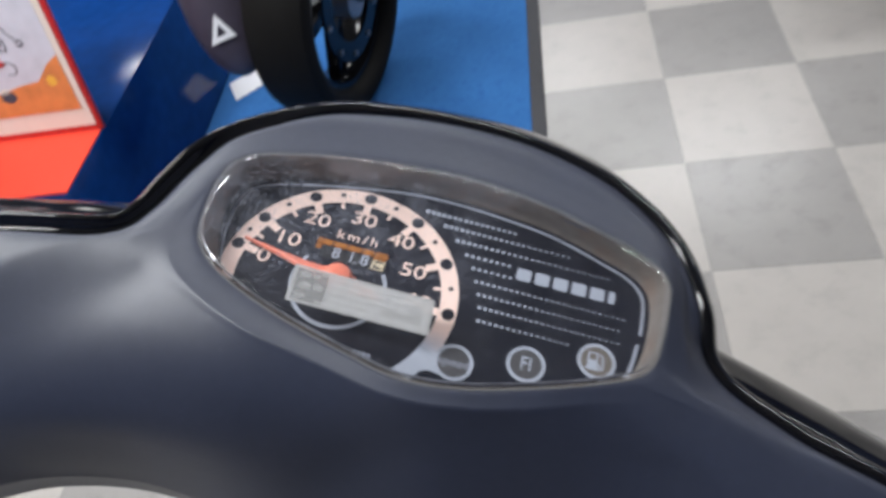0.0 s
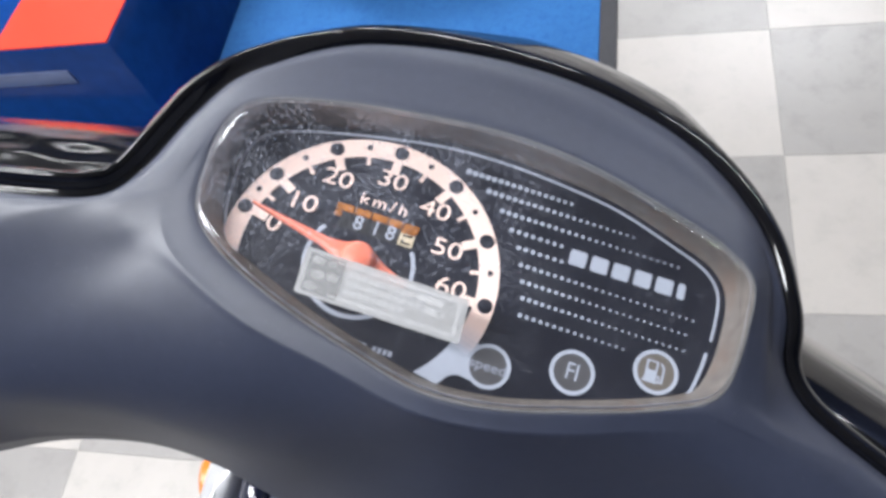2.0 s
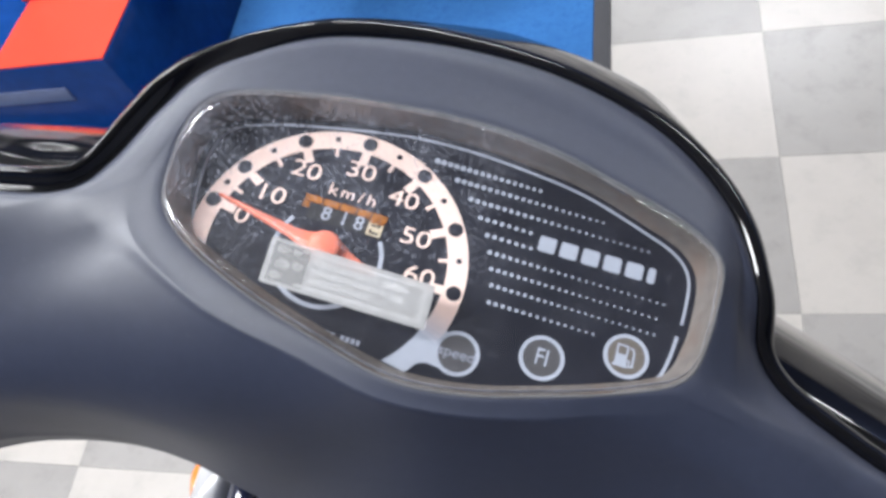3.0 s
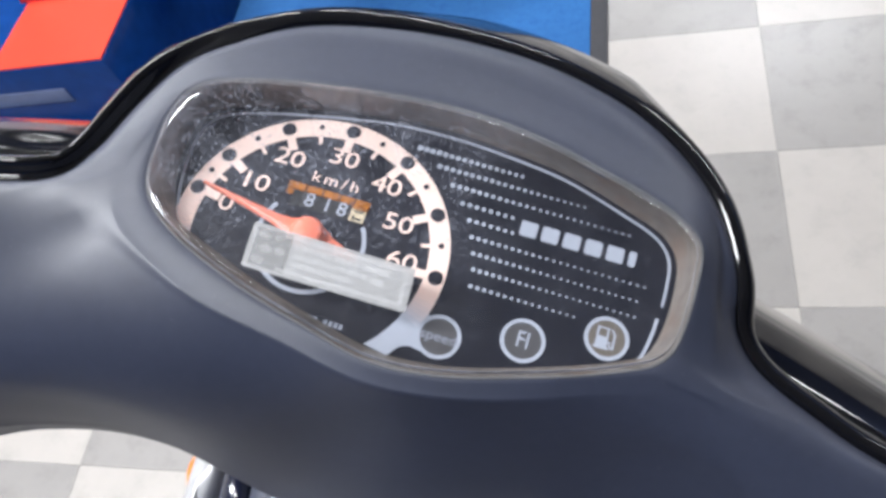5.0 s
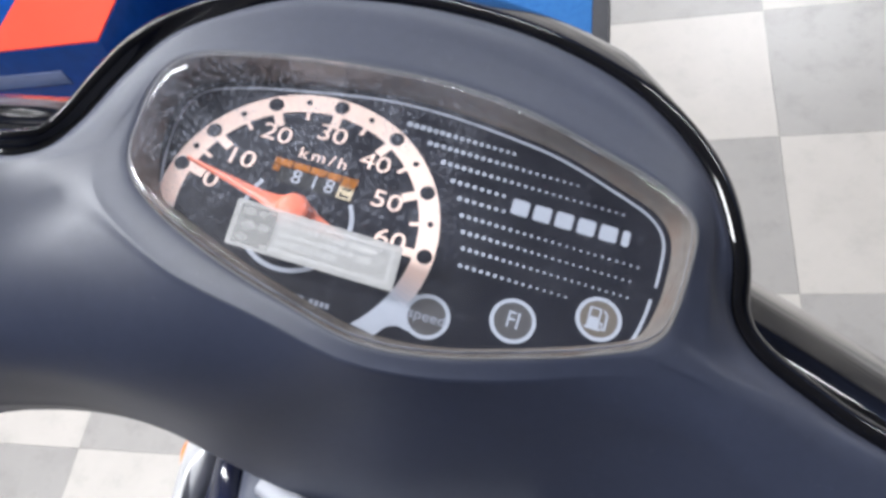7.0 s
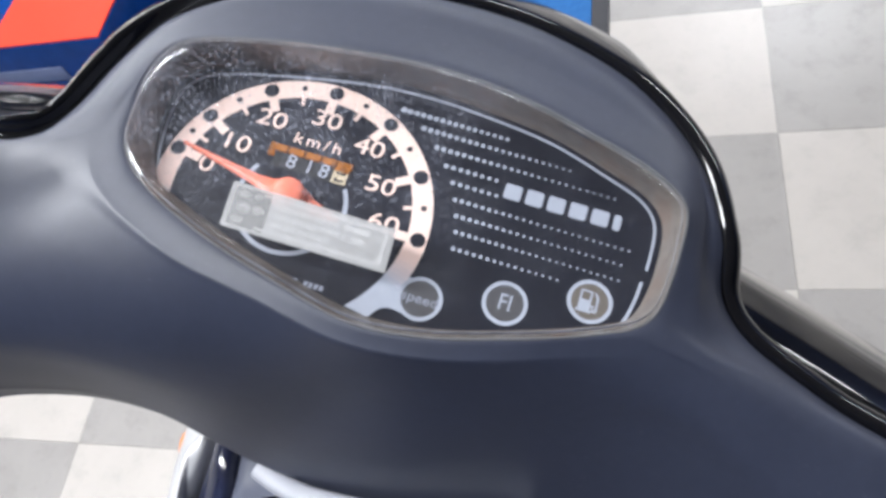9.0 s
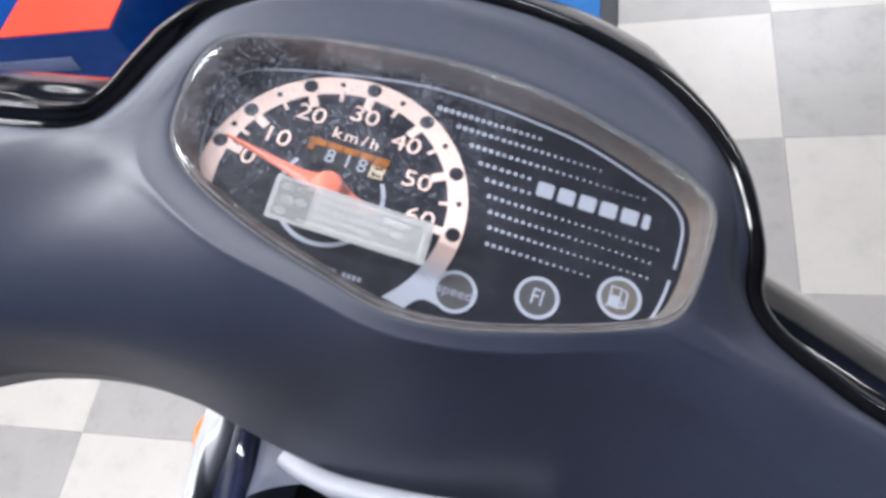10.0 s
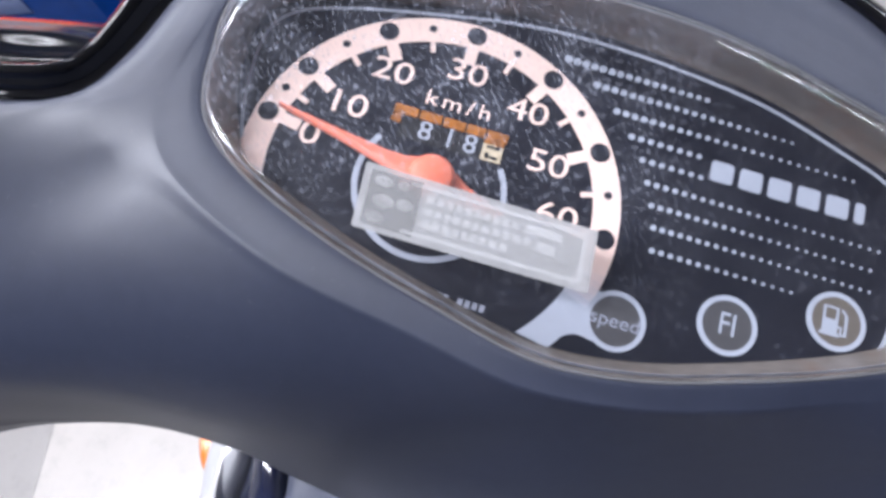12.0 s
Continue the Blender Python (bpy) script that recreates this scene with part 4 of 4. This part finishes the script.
def over(q, h):
    """A point just above the window."""
    far = min(float(np.linalg.norm(np.array(q[:2]) - k)) for k in lo)
    return (q[0], q[1], rim_height(q[1]) + min(dome((far - 0.4) / 5.0) + 0.45, DOME_HIGH + 0.75) + h)


def film(loop, low, high):
    return loft(bm, [[over(q, h) for q in loop] for h in (low, high)], cap_last=True, cap_first=True)


bm = bmesh.new()
film(ROUND_LAB, 0.0, 0.12)
film_label = part("film_label", bm, FILM, speedo, "translucent grey film label", m=DIAL, smooth=False)


def on_label(name, a, b, c, d, mat, oval=False):
    """A printed patch on the label: shares of its width and height."""
    global bm
    p, q, r, t = [np.array(k) for k in LAB]
    spot = lambda x, y: (p + (q - p) * x) * (1 - y) + (t + (r - t) * x) * y
    bm = bmesh.new()
    corners = [spot(a, c), spot(b, c), spot(b, d), spot(a, d)]
    if oval:
        corners = [spot((a + b) / 2 + (b - a) / 2 * math.cos(k * 0.3927), (c + d) / 2 + (d - c) / 2 * math.sin(k * 0.3927)) for k in range(16)]
    film(corners, 0.13, 0.2)
    return part(name, bm, mat, film_label, m=DIAL, smooth=False)


on_label("label_border", 0.20, 0.965, 0.10, 0.16, FILM_PALE)
on_label("label_border", 0.20, 0.965, 0.84, 0.90, FILM_PALE)
on_label("label_border", 0.945, 0.965, 0.10, 0.90, FILM_PALE)
on_label("label_panel", 0.03, 0.25, 0.08, 0.92, FILM_DARK)
for a, b, c, d in ((0.05, 0.13, 0.14, 0.30), (0.06, 0.15, 0.42, 0.62), (0.16, 0.23, 0.40, 0.58), (0.04, 0.12, 0.70, 0.86), (0.15, 0.20, 0.14, 0.28)):
    on_label("label_sign", a, b, c, d, FILM_PALE, True)
for row, (c, d) in enumerate(((0.24, 0.36), (0.44, 0.55), (0.62, 0.74))):
    x = 0.28
    while x < (0.66, 0.72, 0.62)[row]:
        wd = 0.022 + 0.012 * random.random()
        on_label("label_print_bar", x, x + wd, c, d, FILM_PALE)
        x += wd + 0.012
on_label("label_print_bar", 0.70, 0.86, 0.22, 0.36, FILM_PALE)
on_label("label_print_bar", 0.76, 0.84, 0.45, 0.60, FILM_PALE)

# ------------------------------------------------------------------ the scooter's body below the bar


def flank(name, line, z_top, z_low, mat, label, lean=0.0, thick=0.012, roundness=0.005):
    """An upright curved panel along a line on the plan."""
    pts = spline(line, 6, closed=False)
    pe = np.array(pts)
    tg = np.gradient(pe, axis=0)
    tg /= np.linalg.norm(tg, axis=1)[:, None]
    nr = np.stack([tg[:, 1], -tg[:, 0]], 1)
    bm = bmesh.new()
    h, r = thick / 2, roundness
    prof = [(-h + lean, z_low), (-h, z_top - r), (-h + r * 0.4, z_top - r * 0.3), (-h + r, z_top), (h - r, z_top), (h - r * 0.4, z_top - r * 0.3), (h, z_top - r), (h + lean, z_low)]
    rings = [[(p[0] + k[0] * d, p[1] + k[1] * d, z) for d, z in prof] for p, k in zip(pe, nr)]
    loft(bm, rings, cap_first=True, cap_last=True)
    return part(name, bm, mat, scooter, label, angle=50)


def panel(name, guides, mat, label, thick=0.004):
    """A moulded panel over guide lines that run from front to rear."""
    lines = [spline(g, 8, closed=False) for g in guides]
    count = min(len(q) for q in lines)
    lines = [[np.array(q[round(k * (len(q) - 1) / (count - 1))]) for k in range(count)] for q in lines]
    rows = [spline([q[k] for q in lines], 5, closed=False) for k in range(count)]
    bm = bmesh.new()
    loft(bm, rows, closed=False)
    bmesh.ops.recalc_face_normals(bm, faces=bm.faces)
    bmesh.ops.solidify(bm, geom=bm.faces[:], thickness=thick)
    return part(name, bm, mat, scooter, label, angle=60)


panel("leg_shield_shell", [
    [(-0.640, -0.90, 0.40), (-0.628, -1.02, 0.40), (-0.622, -1.09, 0.40), (-0.615, -1.18, 0.40)],
    [(-0.575, -0.90, 0.60), (-0.564, -1.022, 0.60), (-0.564, -1.066, 0.60), (-0.556, -1.17, 0.60)],
    [(-0.560, -0.90, 0.650), (-0.5496, -1.0225, 0.655), (-0.5507, -1.0657, 0.655), (-0.542, -1.16, 0.65)],
    [(-0.535, -0.90, 0.672), (-0.5258, -1.0282, 0.676), (-0.5297, -1.0503, 0.676), (-0.528, -1.15, 0.665)],
    [(-0.526, -0.90, 0.673), (-0.5185, -1.0296, 0.676), (-0.5184, -1.0488, 0.675), (-0.5264, -1.0694, 0.667), (-0.5342, -1.0871, 0.655), (-0.545, -1.15, 0.64)],
    [(-0.524, -0.90, 0.62), (-0.5175, -1.03, 0.62), (-0.5175, -1.05, 0.62), (-0.527, -1.07, 0.615), (-0.535, -1.09, 0.61), (-0.545, -1.15, 0.60)],
], SHELL_WHITE, "pearl white outer leg shield with a raised edge")
panel("inner_panel", [
    [(-0.519, -0.90, 0.60), (-0.5135, -1.034, 0.61), (-0.517, -1.0535, 0.605), (-0.5275, -1.0785, 0.60), (-0.54, -1.14, 0.59)],
    [(-0.518, -0.90, 0.668), (-0.512, -1.034, 0.672), (-0.515, -1.0535, 0.666), (-0.5255, -1.0785, 0.655), (-0.538, -1.14, 0.63)],
    [(-0.503, -0.90, 0.688), (-0.499, -1.038, 0.690), (-0.501, -1.060, 0.687), (-0.508, -1.083, 0.675), (-0.518, -1.14, 0.65)],
    [(-0.490, -0.91, 0.684), (-0.4872, -1.0473, 0.687), (-0.487, -1.0716, 0.685), (-0.4925, -1.0868, 0.678), (-0.503, -1.14, 0.655)],
    [(-0.488, -0.91, 0.62), (-0.4857, -1.048, 0.62), (-0.4855, -1.072, 0.62), (-0.491, -1.088, 0.615), (-0.501, -1.14, 0.60)],
], NAVY_GLOSS, "glossy navy inner panel")
panel("inner_pocket", [
    [(-0.4835, -0.92, 0.62), (-0.4815, -1.0494, 0.63), (-0.4805, -1.0705, 0.63), (-0.485, -1.0868, 0.625)],
    [(-0.4825, -0.92, 0.69), (-0.4805, -1.0494, 0.69), (-0.4797, -1.0705, 0.69), (-0.484, -1.0868, 0.685)],
    [(-0.466, -0.93, 0.697), (-0.466, -1.055, 0.697), (-0.461, -1.071, 0.695), (-0.463, -1.080, 0.692)],
    [(-0.440, -0.94, 0.70), (-0.443, -1.060, 0.70), (-0.432, -1.071, 0.70), (-0.430, -1.0755, 0.70)],
], NAVY_MATT, "matt navy inner pocket edge")
# black box under the panels, added for the shade in their gaps
bm = bmesh.new()
box(bm, -0.548, -0.415, -1.16, -0.92, 0.32, 0.605, 0.006)
part("gap_filler", bm, SEAM_BLACK, scooter, "black filler box, added for the dark in the panel gaps")
flank("pocket_lip", [(-0.4115, -1.0795), (-0.400, -1.0855), (-0.386, -1.0905), (-0.352, -1.0955), (-0.311, -1.098), (-0.28, -1.097)], 0.793, 0.760, SHELL_GREY, "pale grey lip of the pocket", thick=0.0105, roundness=0.003)
bm = bmesh.new()
box(bm, -0.399, -0.265, -1.124, -1.098, 0.45, 0.757, 0.004)
part("pocket_back", bm, SEAM_BLACK, scooter, "black pocket floor")
fin = spline([(-0.577, -1.000), (-0.587, -1.009), (-0.594, -1.024), (-0.591, -1.042), (-0.581, -1.057), (-0.568, -1.046), (-0.566, -1.02)], 5)
mid = np.mean(fin, axis=0)
bm = bmesh.new()
loft(bm, [[tuple(mid + (p - mid) * k) + (z,) for p in fin] for k, z in ((0.94, 0.50), (1.0, 0.52), (1.0, 0.585), (0.92, 0.596), (0.6, 0.602))], cap_first=True, cap_last=True)
part("indicator", bm, AMBER, scooter, "amber fin-shaped turn indicator lens", angle=50)
bm = bmesh.new()
bmesh.ops.create_cone(bm, cap_ends=True, segments=24, radius1=0.035, radius2=0.035, depth=0.62)
part("steering_column", bm, SEAM_BLACK, scooter, "black steering column", m=Matrix.Translation((-0.40, -0.96, 0.53)) @ pose(0, 0, 0, 14, 0, 10))
wheel(scooter, Matrix.Translation((-0.42, -0.86, 0.21)) @ pose(0, 0, 0, 0, 0, -12), 0.21, 0.09, 4)

# ------------------------------------------------------------------ unseen footboard, seat, tail and rear wheel, added to keep floor light off the cover
# its own space: x to the right, y forwards, z up, from the ground under the steering head
RIDE = Matrix.Translation((-0.36, -1.0, 0)) @ pose(0, 0, 0, 0, 0, -11.9)
bm = bmesh.new()
box(bm, -0.19, 0.19, -0.60, -0.08, 0.24, 0.29, 0.02, 3)
part("footboard", bm, NAVY_MATT, scooter, "unseen navy footboard, added to block light off the floor", m=RIDE)
bm = bmesh.new()
loft(bm, [[(w * math.copysign(abs(math.cos(a)) ** 0.6, math.cos(a)), y, z + h * math.copysign(abs(math.sin(a)) ** 0.6, math.sin(a))) for a in [2 * math.pi * k / 28 for k in range(28)]] for y, w, z, h in ((-0.44, 0.11, 0.46, 0.18), (-0.47, 0.13, 0.47, 0.21), (-0.60, 0.155, 0.49, 0.215), (-0.85, 0.165, 0.52, 0.19), (-1.05, 0.13, 0.57, 0.14), (-1.18, 0.07, 0.61, 0.08))], cap_first=True, cap_last=True)
part("tail_body", bm, NAVY_GLOSS, scooter, "unseen navy tail body, added to darken the cover's reflections", m=RIDE)
bm = bmesh.new()
loft(bm, [[(w * math.copysign(abs(math.cos(a)) ** 0.7, math.cos(a)), y, z + h * math.copysign(abs(math.sin(a)) ** 0.7, math.sin(a))) for a in [2 * math.pi * k / 28 for k in range(28)]] for y, w, z, h in ((-0.40, 0.06, 0.70, 0.02), (-0.42, 0.10, 0.705, 0.04), (-0.52, 0.135, 0.71, 0.05), (-0.70, 0.145, 0.715, 0.055), (-0.90, 0.14, 0.735, 0.06), (-1.05, 0.115, 0.745, 0.05), (-1.10, 0.06, 0.745, 0.025))], cap_first=True, cap_last=True)
part("seat", bm, SEAT_VINYL, scooter, "unseen black seat, added to block light off the floor", m=RIDE)
wheel(scooter, RIDE @ pose(0, -0.98, 0.21), 0.21, 0.095, 4)

# ------------------------------------------------------------------ the floor's tiles
tile_bm = bmesh.new()
box(tile_bm, -TILE / 2 + 0.0002, TILE / 2 - 0.0002, -TILE / 2 + 0.0002, TILE / 2 - 0.0002, -0.003, 0.0, 0.0003, 1)
finish(tile_bm, False)
tile_mesh = {}
for key, mt in (("white", TILE_WHITE), ("grey", TILE_GREY)):
    me = bpy.data.meshes.new("tile")
    tile_bm.to_mesh(me)
    me.materials.append(mt)
    tile_mesh[key] = me
tile_bm.free()
far_bm = {"white": bmesh.new(), "grey": bmesh.new()}
for i in FLOOR_X:
    for j in FLOOR_Y:
        key = "grey" if (i + j) % 2 else "white"
        cx, cy = (i + 0.5) * TILE, (j + 0.5) * TILE
        if -8 <= i < 6 and -7 <= j < 7:
            ob = new("tile", tile_mesh[key])
            ob.location = (cx, cy, 0)
            ob.parent = floor
        else:
            b = far_bm[key]
            d = TILE / 2 - 0.0004
            b.faces.new([b.verts.new((cx + sx * d, cy + sy * d, 0.0)) for sx, sy in ((-1, -1), (1, -1), (1, 1), (-1, 1))])
for key, mt in (("white", TILE_WHITE), ("grey", TILE_GREY)):
    ob = part("far_tiles", far_bm[key], mt, floor, smooth=False)
    tagged(ob, "%s vinyl tiles farther off" % key, kind="stuff")
